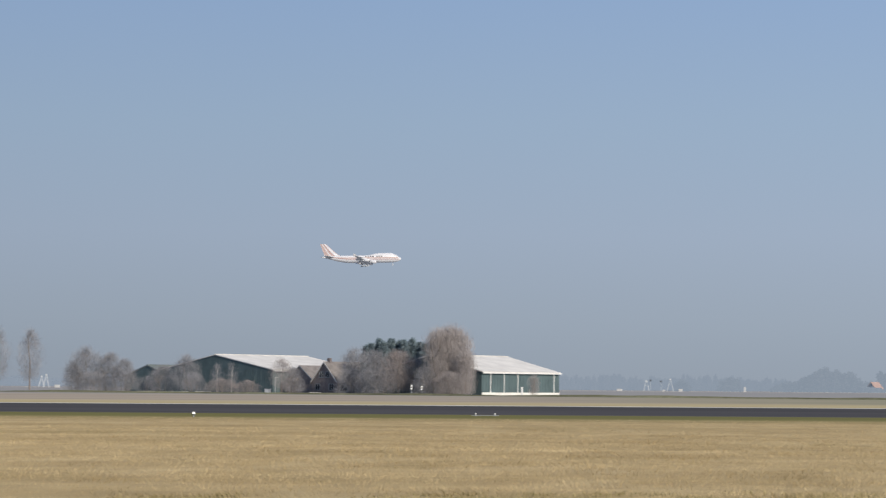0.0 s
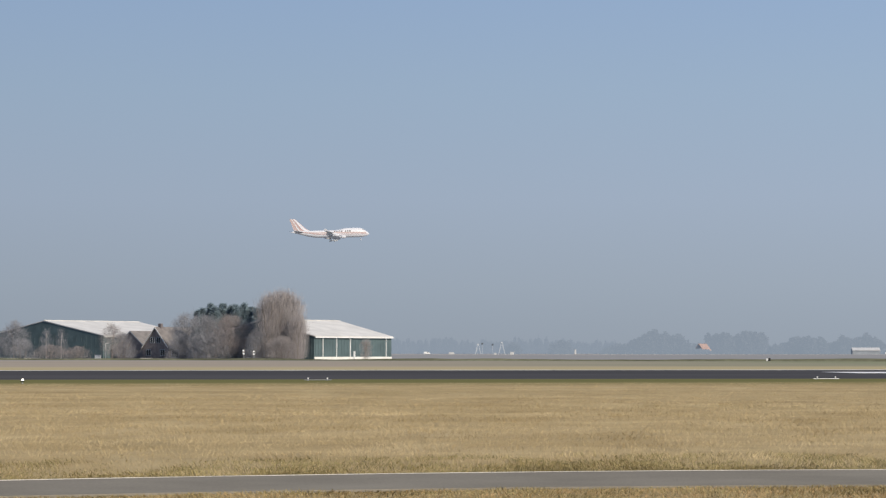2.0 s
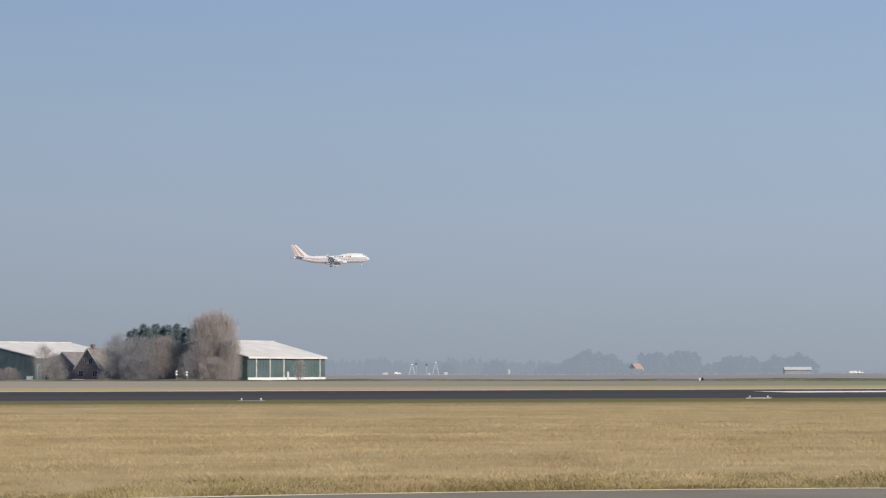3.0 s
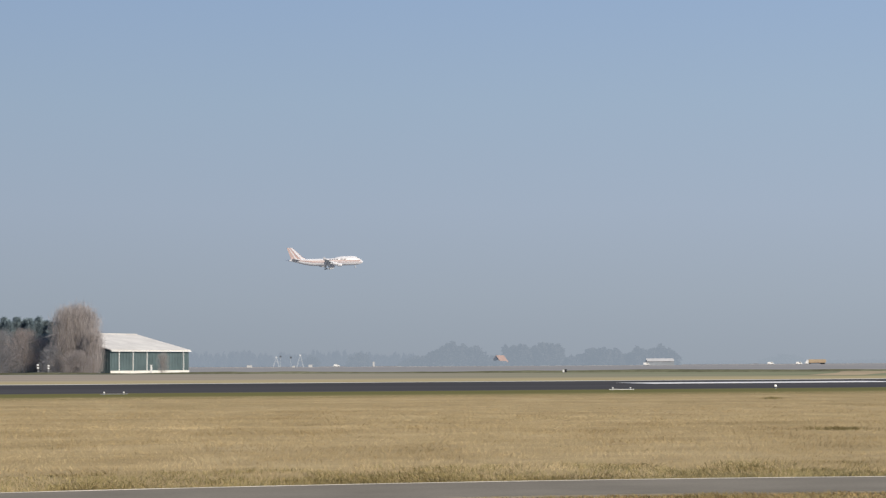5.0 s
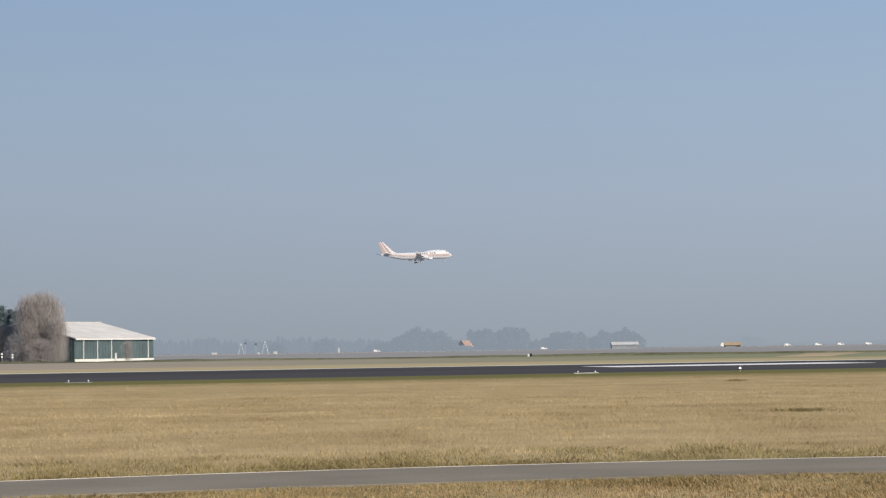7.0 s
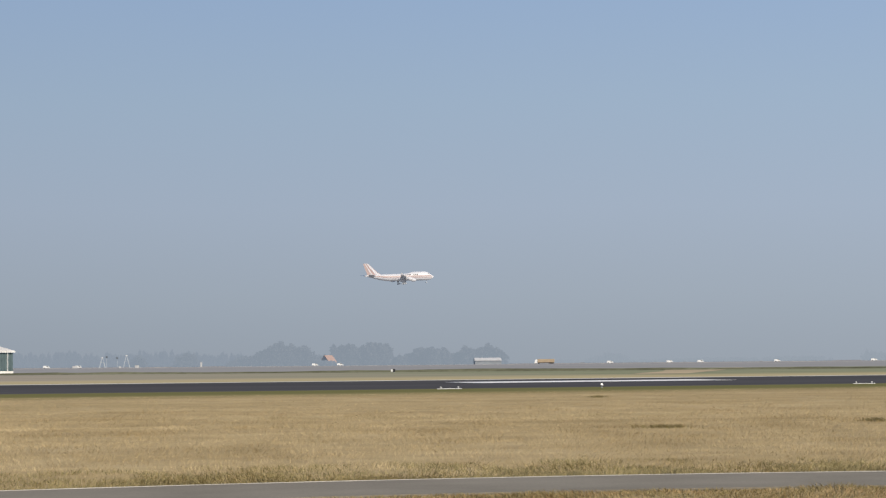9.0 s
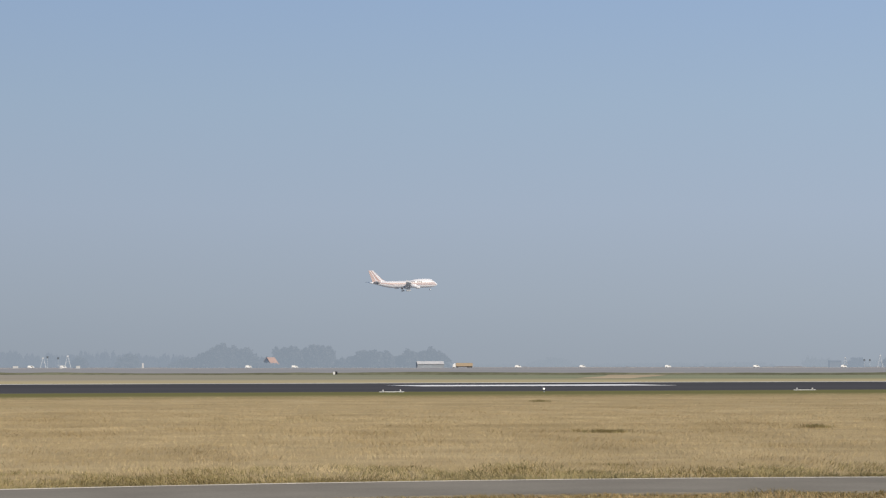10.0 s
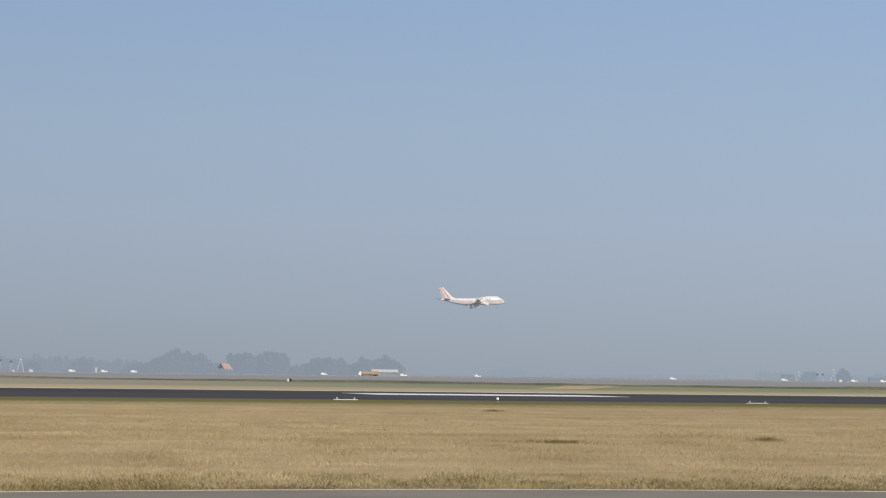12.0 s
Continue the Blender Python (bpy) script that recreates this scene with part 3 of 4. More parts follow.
def roof_slope(bm, L, W, he, hr, side, over=0.4, thick=0.16, lap=0.15):
    """One pitch of the roof, past the walls by over, as a sheet with thickness."""
    k = (hr - he) / (W / 2)
    y0, z0 = (-over, he - over * k) if side == 0 else (W + over, he - over * k)
    lift = 0.03
    prism(bm, [(y0, z0 + lift), (W / 2, hr + lift), (W / 2, hr + lift + thick), (y0, z0 + lift + thick)], -lap, L + lap, "x")
    return bm


def barn(x, y, L, W, he, hr, label, columns=(), plinth=True, door=None, ribs=True, cover=None):
    top = thing("barn", pose(x, y, 0, 0, 0, FARM_TURN), label, "barn", "green barns of the farm")
    part("wall", gable_shell(B(), L, W, he, hr), M_CLAD, top)
    for s in (0, 1):
        bm = roof_slope(B(), L, W, he, hr, s)
        part("roof", bm, cover or M_ROOF, top)
    bm = B()
    box(bm, -0.15, L + 0.15, W / 2 - 0.25, W / 2 + 0.25, hr + 0.16, hr + 0.30, 0.05)
    part("ridge_cap", bm, cover or M_ROOF, top)
    if plinth:
        bm = B()
        box(bm, 0.05, L, -0.14, -0.003, 0.0, 0.62, 0.02)
        part("plinth", bm, M_PLINTH, top, "whitewashed plinth")
    for c in columns:
        bm = B()
        box(bm, c - 0.08, c + 0.08, -0.22, -0.003, 0.62 if plinth else 0.0, he - 0.1, 0.02)
        part("column", bm, M_WHITE, top, "white steel column")
    bm = B()
    box(bm, -0.15, L + 0.15, -0.63, -0.45, he - 0.32, he - 0.10, 0.03)
    part("gutter", bm, M_WHITE, top, "white gutter")
    for s, ay, by in ((0, 0.0, W / 2), (1, W, W / 2)):
        bm = B()
        prism(bm, [(ay, he - 0.10), (by, hr - 0.10), (by, hr + 0.03), (ay, he + 0.03)], -0.1, -0.003, "x")
        part("verge_board", bm, M_GREY, top)
    if ribs:
        for i in range(int(L / 1.0)):
            bm = B()
            box(bm, i * 1.0 + 0.44, i * 1.0 + 0.50, -0.05, -0.003, 0.76 if plinth else 0.05, he - 0.3)
            part("cladding_rib", bm, M_CLAD, top)
        for i in range(int(W / 1.6)):
            q = i * 1.6 + 0.8
            bm = B()
            box(bm, -0.05, -0.003, q - 0.03, q + 0.03, 0.05, he - 0.05)
            part("cladding_rib", bm, M_CLAD, top)
    if door:
        a, b, hd = door
        bm = B()
        box(bm, -0.12, -0.003, a, b, 0.0, hd, 0.02)
        part("sliding_door", bm, M_CLAD, top, "green sliding door")
    return top


def house(x, y, L, W, he, hr, label, chimney=True, windows=True):
    top = thing("farmhouse" if chimney else "outbuilding", pose(x, y, 0, 0, 0, FARM_TURN), label, "house")
    part("wall", gable_shell(B(), L, W, he, hr, 0.3), M_BRICK, top)
    for s in (0, 1):
        part("roof", roof_slope(B(), L, W, he, hr, s, 0.35, 0.2, 0.25), M_TILE, top)
    for ay in (0.0, W):
        bm = B()
        prism(bm, [(ay, he - 0.05), (W / 2, hr - 0.05), (W / 2, hr + 0.22), (ay, he + 0.22)], -0.36, -0.26, "x")
        part("barge_board", bm, M_FARPALE if windows else M_GREY, top, "pale barge board")
    if chimney:
        bm = B()
        box(bm, 1.2, 2.0, W / 2 - 0.4, W / 2 + 0.4, hr - 0.4, hr + 1.0, 0.03)
        part("chimney", bm, M_BRICK, top)
    if windows:
        for yy, z, w, h in ((W / 2 - 1.5, he + 1.2, 1.1, 1.2), (W / 2 + 0.4, he + 1.2, 1.1, 1.2), (1.2, 0.9, 1.3, 1.3), (W - 2.6, 0.9, 1.3, 1.3)):
            win = part("window", box(B(), -0.03, -0.004, yy, yy + w, z, z + h), M_DARK, top)
            for a, b, c, d in ((yy - 0.1, yy, z - 0.1, z + h + 0.1), (yy + w, yy + w + 0.1, z - 0.1, z + h + 0.1), (yy, yy + w, z - 0.1, z), (yy, yy + w, z + h, z + h + 0.1),
                               (yy + w / 2 - 0.04, yy + w / 2 + 0.04, z, z + h)):
                part("frame", box(B(), -0.08, -0.031, a, b, c, d), M_FARWALL, win, "white window frame")
        for xx, w in ((1.0, 2.2), (5.0, 1.6)):
            win = part("window", box(B(), xx, xx + w, -0.03, -0.004, 0.5, 2.1), M_DARK, top)
            for a, b, c, d in ((xx - 0.12, xx, 0.1, 2.3), (xx + w, xx + w + 0.12, 0.1, 2.3), (xx, xx + w, 2.1, 2.3), (xx, xx + w, 0.35, 0.5)):
                part("frame", box(B(), a, b, -0.10, -0.031, c, d), M_FARWALL, win, "white window frame")
    return top


def build_farm():
    barn(-82.5, 470, 27.5, 30.6, 5.1, 8.75, "long dark green barn with white columns and pale roof", columns=(2.9, 7.6, 12.4, 25.4))
    barn(-138, 500, 32, 40, 5.5, 9.1, "large dark green barn with pale roof behind bare trees", plinth=False, door=(6, 11, 4.2))
    barn(-170, 520, 14, 17, 4.0, 6.6, "low dark green shed with mossy roof among bare shrubs", plinth=False, cover=M_MOSSY)
    house(-118.6, 485, 12, 8.2, 2.6, 7.2, "brown brick farmhouse with steep tiled roof and white windows")
    house(-127.0, 496, 10, 9, 3.0, 6.4, "brown-roofed outbuilding beside the farmhouse", chimney=False, windows=False)


def deg(px):
    return math.tan(radians(-10.99) + math.atan((px - 784) / 3857.0))


def build_trees():
    middle = [
        # across, distance, height, width, shape, material, twigs, seed, label
        (777, 462, 12.9, 5.4, "column", M_TWIG_WARM, 6400, 3, "tall bare willow with dense upright ochre twigs"),
        (801, 464, 13.4, 7.6, "column", M_TWIG_WARM, 10500, 4, "tall bare willow with dense upright ochre twigs"),
        (824, 460, 8.8, 4.2, "column", M_TWIG_WARM, 4200, 5, "bare willow with ochre twigs beside the green barn"),
        (632, 478, 9.6, 8.5, "round", M_TWIG, 3600, 6, "broad bare tree beside the farmhouse"),
        (666, 472, 8.9, 8.0, "round", M_TWIG, 3600, 7, "broad bare tree with grey-brown twigs"),
        (706, 466, 9.0, 9.0, "round", M_TWIG_RED, 4200, 8, "rounded bare tree with reddish twigs"),
        (738, 468, 7.6, 7.5, "bush", M_TWIG, 3600, 9, "dense bare bush among taller trees"),
        (675, 464, 5.4, 8.0, "bush", M_TWIG, 3600, 10, "dense bare bush among taller trees"),
        (652, 466, 5.0, 6.0, "bush", M_TWIG, 3200, 11, "dense bare bush beside the farmhouse"),
        (756, 460, 5.6, 6.0, "bush", M_TWIG, 3000, 33, "dense bare bush among taller trees"),
        (798, 458, 4.6, 8.0, "bush", M_TWIG_WARM, 3600, 34, "low bare bush under the willows"),
        (622, 474, 5.0, 7.0, "bush", M_TWIG, 3000, 41, "dense bare bush beside the farmhouse"),
        (700, 476, 6.4, 10.0, "bush", M_TWIG, 4200, 42, "wide bare bush among taller trees"),
        (780, 474, 6.0, 10.0, "bush", M_TWIG, 4200, 43, "wide bare bush behind the willows"),
    ]
    edge = [
        (155, 500, 9.9, 9.0, "round", M_TWIG, 4200, 12, "spreading bare tree at the edge of the farm"),
        (196, 500, 8.6, 8.0, "bush", M_TWIG, 4200, 13, "wide bare bush at the edge of the farm"),
        (222, 496, 7.2, 7.0, "bush", M_TWIG, 3600, 14, "wide bare bush at the edge of the farm"),
        (135, 498, 6.4, 6.0, "bush", M_TWIG, 3000, 15, "dense bare bush at the edge of the farm"),
        (170, 495, 4.4, 9.0, "bush", M_TWIG, 3000, 35, "low bare scrub at the edge of the farm"),
        (290, 500, 6.0, 9.0, "bush", M_TWIG, 3200, 16, "bare shrub before the dark green shed"),
        (330, 497, 8.2, 6.5, "round", M_TWIG, 3200, 17, "bare tree at the corner of the green barn"),
        (345, 490, 4.5, 6.0, "bush", M_TWIG, 2200, 18, "low bare shrub before the green barn"),
    ]
    yard = [
        (396, 486, 3.2, 9.0, "bush", M_TWIG_RED, 2600, 19, "low reddish shrub before the green barn"),
        (440, 486, 2.8, 7.0, "bush", M_TWIG_RED, 2000, 20, "low reddish shrub before the green barn"),
        (500, 484, 7.4, 5.0, "round", M_TWIG_WARM, 1700, 21, "small bare tree before the barn roof"),
        (520, 486, 5.6, 5.5, "bush", M_TWIG, 2400, 22, "bare bush beside the farmhouse"),
        (945, 468, 4.1, 2.6, "column", M_TWIG_WARM, 900, 23, "small bare tree before the green barn"),
        (262, 505, 3.6, 6.0, "bush", M_TWIG, 1600, 36, "low bare scrub before the dark green shed"),
    ]
    for px, d, h, w, shape, m, tw, seed, label in middle + edge + yard:
        bare_tree(d * deg(px), d, h, w, label, seed, m, M_BARK, shape, tw, 0.22 if shape == "round" else 0.06)
    for px, seed in ((386, 24), (412, 25)):
        bare_tree(488 * deg(px), 488, 6.4, 2.6, "slender white-barked birch before the green barn", seed, M_TWIG, M_BIRCH, "poplar", 500, 0.35, group="birches")
    for px, h, w, seed in ((55, 17.8, 8.0, 26), (-4, 18.2, 8.6, 27)):
        bare_tree(640 * deg(px), 640, h, w, "tall slender bare poplar standing alone", seed, M_TWIG, M_BARK, "poplar", 1500, 0.3, group="lone poplars")
    for k in range(17):
        px, seed = 650 + 7.3 * k, 28 + k * 3
        h, w = 11.7 + 0.7 * math.sin(k * 2.4) + (0.5 if 2 < k < 14 else -0.4), 3.9 + 0.5 * math.sin(k * 1.7)
        pine((484 + seed % 5) * deg(px), 484 + seed % 5, h, w, "dark green pine behind bare trees", seed)


# ---- airfield furniture ----
def edge_light(x, y, label):
    top = thing("runway_light", pose(x, y, 0.0), label, "runway light", "runway edge lights")
    part("stem", tube(B(), (0, 0, 0), (0, 0, 0.12), 0.04, 0.035, 8), M_GREY, top)
    part("collar", tube(B(), (0, 0, 0.12), (0, 0, 0.16), 0.12, 0.12, 12), M_BLACK, top)
    part("lamp", tube(B(), (0, 0, 0.16), (0, 0, 0.26), 0.075, 0.05, 12), M_LAMP, top, "glowing white lamp")


def light_bar(x, y, rail):
    top = thing("light_bar", pose(x, y, 0, 0, 0, math.degrees(RUN_ANG)), "low white light bar on two short legs beside the runway", "light bar", "runway light bars")
    part("rail", box(B(), -0.78, 0.78, -0.04, 0.04, 0.02, 0.055, 0.01), rail, top)
    for s in (-0.55, 0.55):
        part("leg", tube(B(), (s, 0, 0), (s, 0, 0.10), 0.04, 0.03, 8), M_GREY, top)
        part("lamp_head", tube(B(), (s, 0, 0.10), (s, 0, 0.17), 0.045, 0.035, 10), M_WHITE, top, "white lamp head")


def marker_post(x, y, h, label):
    top = thing("marker_post", pose(x, y, 0), label, "marker post", "marker posts")
    part("pole", tube(B(), (0, 0, 0), (0, 0, h * 0.5), 0.09, 0.09, 8), M_GREY, top)
    part("black_panel", box(B(), -0.26, 0.26, -0.10, 0.10, h * 0.45, h, 0.02), M_BLACK, top, "black panel")
    part("white_panel", box(B(), -0.2, 0.2, -0.13, -0.103, h * 0.5, h * 0.68, 0.005), M_WHITE, top, "white panel")
    part("white_panel", box(B(), -0.2, 0.2, -0.13, -0.103, h * 0.76, h * 0.94, 0.005), M_WHITE, top, "white panel")


def a_mast(x, y, h, w, label="white lattice A-frame mast in the far field"):
    top = thing("a_frame_mast", pose(x, y, 0), label, "mast", "white masts")
    for s in (-1, 1):
        for q in (-0.6, 0.6):
            part("leg", tube(B(), (s * w / 2, q, 0), (s * w * 0.05, q * 0.3, h * 0.94), 0.16, 0.14, 6), M_MAST, top)
    k = w * 0.5 * 0.45 + w * 0.05 * 0.55
    part("crossbar", tube(B(), (-k, 0, h * 0.53), (k, 0, h * 0.53), 0.07, 0.07, 6), M_MAST, top)
    part("head", box(B(), -w * 0.13, w * 0.13, -0.5, 0.5, h * 0.92, h, 0.1), M_WHITE, top, "white head")


def cabinet(x, y, w, h, label, paint=M_WHITE):
    top = thing("equipment_cabinet", pose(x, y, 0), label, "cabinet", "equipment cabinets")
    part("body", box(B(), -w / 2, w / 2, -0.6, 0.6, 0.12, h, 0.05), paint, top)
    part("lid", box(B(), -w / 2 - 0.08, w / 2 + 0.08, -0.7, 0.7, h + 0.003, h + 0.12, 0.03), paint, top)
    part("foot", box(B(), -w / 2, w / 2, -0.5, 0.5, -0.05, 0.117), M_CONCRETE, top)


def build_airfield():
    edge_light(-34.0, 108.0, "small lit white runway edge light")
    edge_light(17.1, 132.1, "small lit white runway edge light")
    for x, y in ((-21.3, 125.6), (7.8, 134.8), (34.8, 141.2)):
        light_bar(x, y - 3.0, M_GREY if x < 0 else M_WHITE)
    marker_post(450 * deg(730), 450, 2.3, "black and white marker post before the farm")
    marker_post(450 * deg(748), 450, 2.1, "black and white marker post before the farm")
    post = thing("white_post", pose(455 * deg(925), 455, 0), "square white post before the green barn", "post")
    part("shaft", box(B(), -0.18, 0.18, -0.18, 0.18, 0, 1.75, 0.03), M_WHITE, post)
    part("cap", box(B(), -0.23, 0.23, -0.23, 0.23, 1.753, 1.85, 0.02), M_WHITE, post)
    cabinet(490 * deg(480), 488, 1.2, 0.9, "small white cabinet at the barn's corner")
    for px, d, w in ((262, 494, 4.5), (318, 492, 5.5), (362, 490, 4.0), (560, 480, 3.0)):
        rail = thing("white_rail", pose(d * deg(px), d, 0), "low white rail at the edge of the farm yard", "rail", "white rails")
        part("bar", box(B(), -w / 2, w / 2, -0.04, 0.04, 0.22, 0.32, 0.02), M_CONCRETE, rail)
        for k in (-0.45, 0, 0.45):
            part("post", box(B(), w * k - 0.06, w * k + 0.06, 0.043, 0.14, 0, 0.3, 0.01), M_CONCRETE, rail)
    lamp = thing("yard_lamp", pose(491 * deg(489), 491, 0), "thin pale yard lamp post before the barn", "lamp post")
    part("pole", tube(B(), (0, 0, 0), (0, 0, 3.6), 0.09, 0.06, 8), M_WHITE, lamp)
    part("head", box(B(), -0.1, 0.7, -0.12, 0.12, 3.6, 3.75, 0.03), M_WHITE, lamp)
    board = thing("marker_board", pose(12.4, 372, 0), "small black and white marker board standing in the green field", "marker board")
    part("panel", box(B(), -0.05, 0.35, -0.05, 0.05, 0.15, 0.65, 0.02), M_BLACK, board, "black half")
    part("panel", box(B(), -0.38, -0.054, -0.05, 0.05, 0.15, 0.6, 0.02), M_WHITE, board, "white half")
    part("leg", tube(B(), (-0.2, 0, 0), (-0.2, 0, 0.16), 0.03, 0.03, 6), M_GREY, board)
    part("leg", tube(B(), (0.2, 0, 0), (0.2, 0, 0.16), 0.03, 0.03, 6), M_GREY, board)


# ---- the distance ----
def far_shed(x, y, L, D, h, roofm, wallm, label, ridge=2.5):
    top = thing("far_shed", pose(x, y, 0), label, "shed")
    part("wall", gable_shell(B(), L, D, h, h + ridge), wallm, top)
    for s in (0, 1):
        part("roof", roof_slope(B(), L, D, h, h + ridge, s, 0.6, 0.3), roofm, top)
    return top


def road_sign(az, d, z):
    top = thing("road_sign", pose(d * math.tan(radians(az)), d, 0), "small dark sign panel on a slender pole by the motorway", "road sign", "motorway signs")
    part("pole", tube(B(), (0, 0, 0), (0, 0, z), 0.12, 0.09, 6), M_MAST, top)
    part("panel", box(B(), -0.75, 0.75, -0.22, -0.10, z - 0.8, z + 0.7, 0.04), M_FARSIGN, top, "dark panel")


def build_distance():
    # the woods' haze is the emission of their materials
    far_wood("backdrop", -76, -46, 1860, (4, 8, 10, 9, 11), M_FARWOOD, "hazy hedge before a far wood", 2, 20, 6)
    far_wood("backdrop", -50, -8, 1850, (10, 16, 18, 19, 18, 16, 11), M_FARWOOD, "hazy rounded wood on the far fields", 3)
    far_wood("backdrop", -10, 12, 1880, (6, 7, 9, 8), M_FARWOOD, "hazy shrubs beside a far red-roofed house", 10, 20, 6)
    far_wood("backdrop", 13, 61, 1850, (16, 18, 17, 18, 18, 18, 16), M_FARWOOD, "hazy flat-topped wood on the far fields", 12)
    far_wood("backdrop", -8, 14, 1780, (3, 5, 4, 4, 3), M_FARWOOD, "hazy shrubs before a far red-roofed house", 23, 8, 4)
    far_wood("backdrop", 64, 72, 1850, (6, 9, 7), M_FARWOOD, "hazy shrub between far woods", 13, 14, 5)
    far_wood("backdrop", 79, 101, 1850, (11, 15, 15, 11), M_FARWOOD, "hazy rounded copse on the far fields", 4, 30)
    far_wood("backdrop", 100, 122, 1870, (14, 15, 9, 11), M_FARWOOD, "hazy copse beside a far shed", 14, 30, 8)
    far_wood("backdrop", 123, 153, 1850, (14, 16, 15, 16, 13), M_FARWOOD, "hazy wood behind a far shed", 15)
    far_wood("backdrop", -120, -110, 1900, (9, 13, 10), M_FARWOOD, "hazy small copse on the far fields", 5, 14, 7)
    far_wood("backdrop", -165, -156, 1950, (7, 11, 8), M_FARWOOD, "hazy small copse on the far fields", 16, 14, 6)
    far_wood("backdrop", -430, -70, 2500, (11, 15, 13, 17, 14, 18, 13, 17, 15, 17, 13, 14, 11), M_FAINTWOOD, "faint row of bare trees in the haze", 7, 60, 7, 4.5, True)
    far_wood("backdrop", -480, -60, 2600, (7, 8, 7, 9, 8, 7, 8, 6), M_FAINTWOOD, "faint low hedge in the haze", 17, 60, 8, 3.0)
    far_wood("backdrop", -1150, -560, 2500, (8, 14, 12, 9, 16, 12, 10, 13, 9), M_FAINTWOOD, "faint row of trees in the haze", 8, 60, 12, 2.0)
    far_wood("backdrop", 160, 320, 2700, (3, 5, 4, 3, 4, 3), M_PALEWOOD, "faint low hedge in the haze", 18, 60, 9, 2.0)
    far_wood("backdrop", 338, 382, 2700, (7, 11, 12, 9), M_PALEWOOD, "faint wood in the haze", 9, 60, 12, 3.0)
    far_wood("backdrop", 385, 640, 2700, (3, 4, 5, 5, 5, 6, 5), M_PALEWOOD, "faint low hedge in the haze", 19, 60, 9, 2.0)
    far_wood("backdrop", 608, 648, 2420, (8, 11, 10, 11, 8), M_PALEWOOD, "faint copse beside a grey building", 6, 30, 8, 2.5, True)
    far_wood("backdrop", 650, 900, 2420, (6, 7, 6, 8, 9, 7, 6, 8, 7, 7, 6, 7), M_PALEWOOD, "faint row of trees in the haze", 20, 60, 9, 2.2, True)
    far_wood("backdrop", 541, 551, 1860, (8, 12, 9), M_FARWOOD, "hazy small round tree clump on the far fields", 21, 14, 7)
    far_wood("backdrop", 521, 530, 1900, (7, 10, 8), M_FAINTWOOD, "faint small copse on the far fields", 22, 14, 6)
    far_shed(127, 1790, 22, 14, 3.2, M_FARPALE, M_FARWALL, "pale-roofed long shed before the far wood", 2.0)
    red = far_shed(0, 0, 16, 9, 2.5, M_FARROOF, M_FARDIM, "red-roofed farmhouse among far trees", 6.0)
    red.matrix_basis = pose(7.6, 1796, 0, 0, 0, 66)
    # both sheds get their haze from emitting sheeting
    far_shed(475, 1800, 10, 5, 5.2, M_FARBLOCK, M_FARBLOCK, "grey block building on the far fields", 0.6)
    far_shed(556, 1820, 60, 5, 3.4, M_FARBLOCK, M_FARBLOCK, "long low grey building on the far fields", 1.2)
    a_mast(1500 * math.tan(radians(-5.027)), 1500, 8.8, 4.6)
    a_mast(1750 * math.tan(radians(-5.65)), 1750, 8.4, 4.6)
    a_mast(1250 * math.tan(radians(-21.27)), 1250, 8.0, 3.6)
    a_mast(1350 * math.tan(radians(-21.39)), 1350, 7.4, 3.6)
    a_mast(1750 * math.tan(radians(16.06)), 1750, 10.0, 4.4)
    a_mast(1950 * math.tan(radians(15.18)), 1950, 9.0, 4.4)
    for az, d, w, h in ((-6.35, 1700, 4, 1.6), (-4.76, 1500, 2.6, 1.8), (-5.2, 1500, 1.6, 1.2), (16.25, 1750, 2.2, 2), (-3.1, 1800, 1.4, 4), (-20.99, 1250, 3, 1.6)):
        cabinet(d * math.tan(radians(az)), d, w, h, "white hut standing in the far fields", M_FARPALE)
    for az, d, z in ((-5.54, 1730, 8.6), (-5.27, 1730, 7.8), (15.66, 1730, 6.0), (15.80, 1730, 6.0)):
        road_sign(az, d, z)
    bm = B()
    box(bm, -1400, 1400, 1738, 1762, 0, 0.05)
    tagged(part("motorway", bm, M_CONCRETE), "distant motorway crossing the fields", "road", kind="structure")


# ---- vehicles on the motorway ----
def wheel_mesh(r, w):
    return tube(B(), (0, -w / 2, 0), (0, w / 2, 0), r, r, 14)


def car(label, paint=None):
    top = thing("van", pose(0, 1745, 0), label, "van", "vans on the motorway")
    bm = B()
    prism(bm, [(-2.5, 0.35), (2.5, 0.35), (2.55, 0.95), (1.9, 1.2), (1.2, 2.0), (-2.3, 2.05), (-2.5, 1.2), (-2.55, 0.8)], -0.88, 0.88, "y")
    bmesh.ops.bevel(bm, geom=list(bm.edges), offset=0.06, segments=2, affect='EDGES')
    part("body", bm, paint or M_WHITE, top)
    for s in (-0.885, 0.865):
        part("side_glass", prism(B(), [(0.2, 1.3), (1.5, 1.3), (1.1, 1.85), (0.2, 1.85)], s, s + 0.02, "y"), M_DARK, top)
    for x in (-1.4, 1.4):
        for s in (-0.8, 0.8):
            w = part("wheel", wheel_mesh(0.33, 0.22), M_BLACK, top)
            w.location = (x, s, 0.33)
    return top


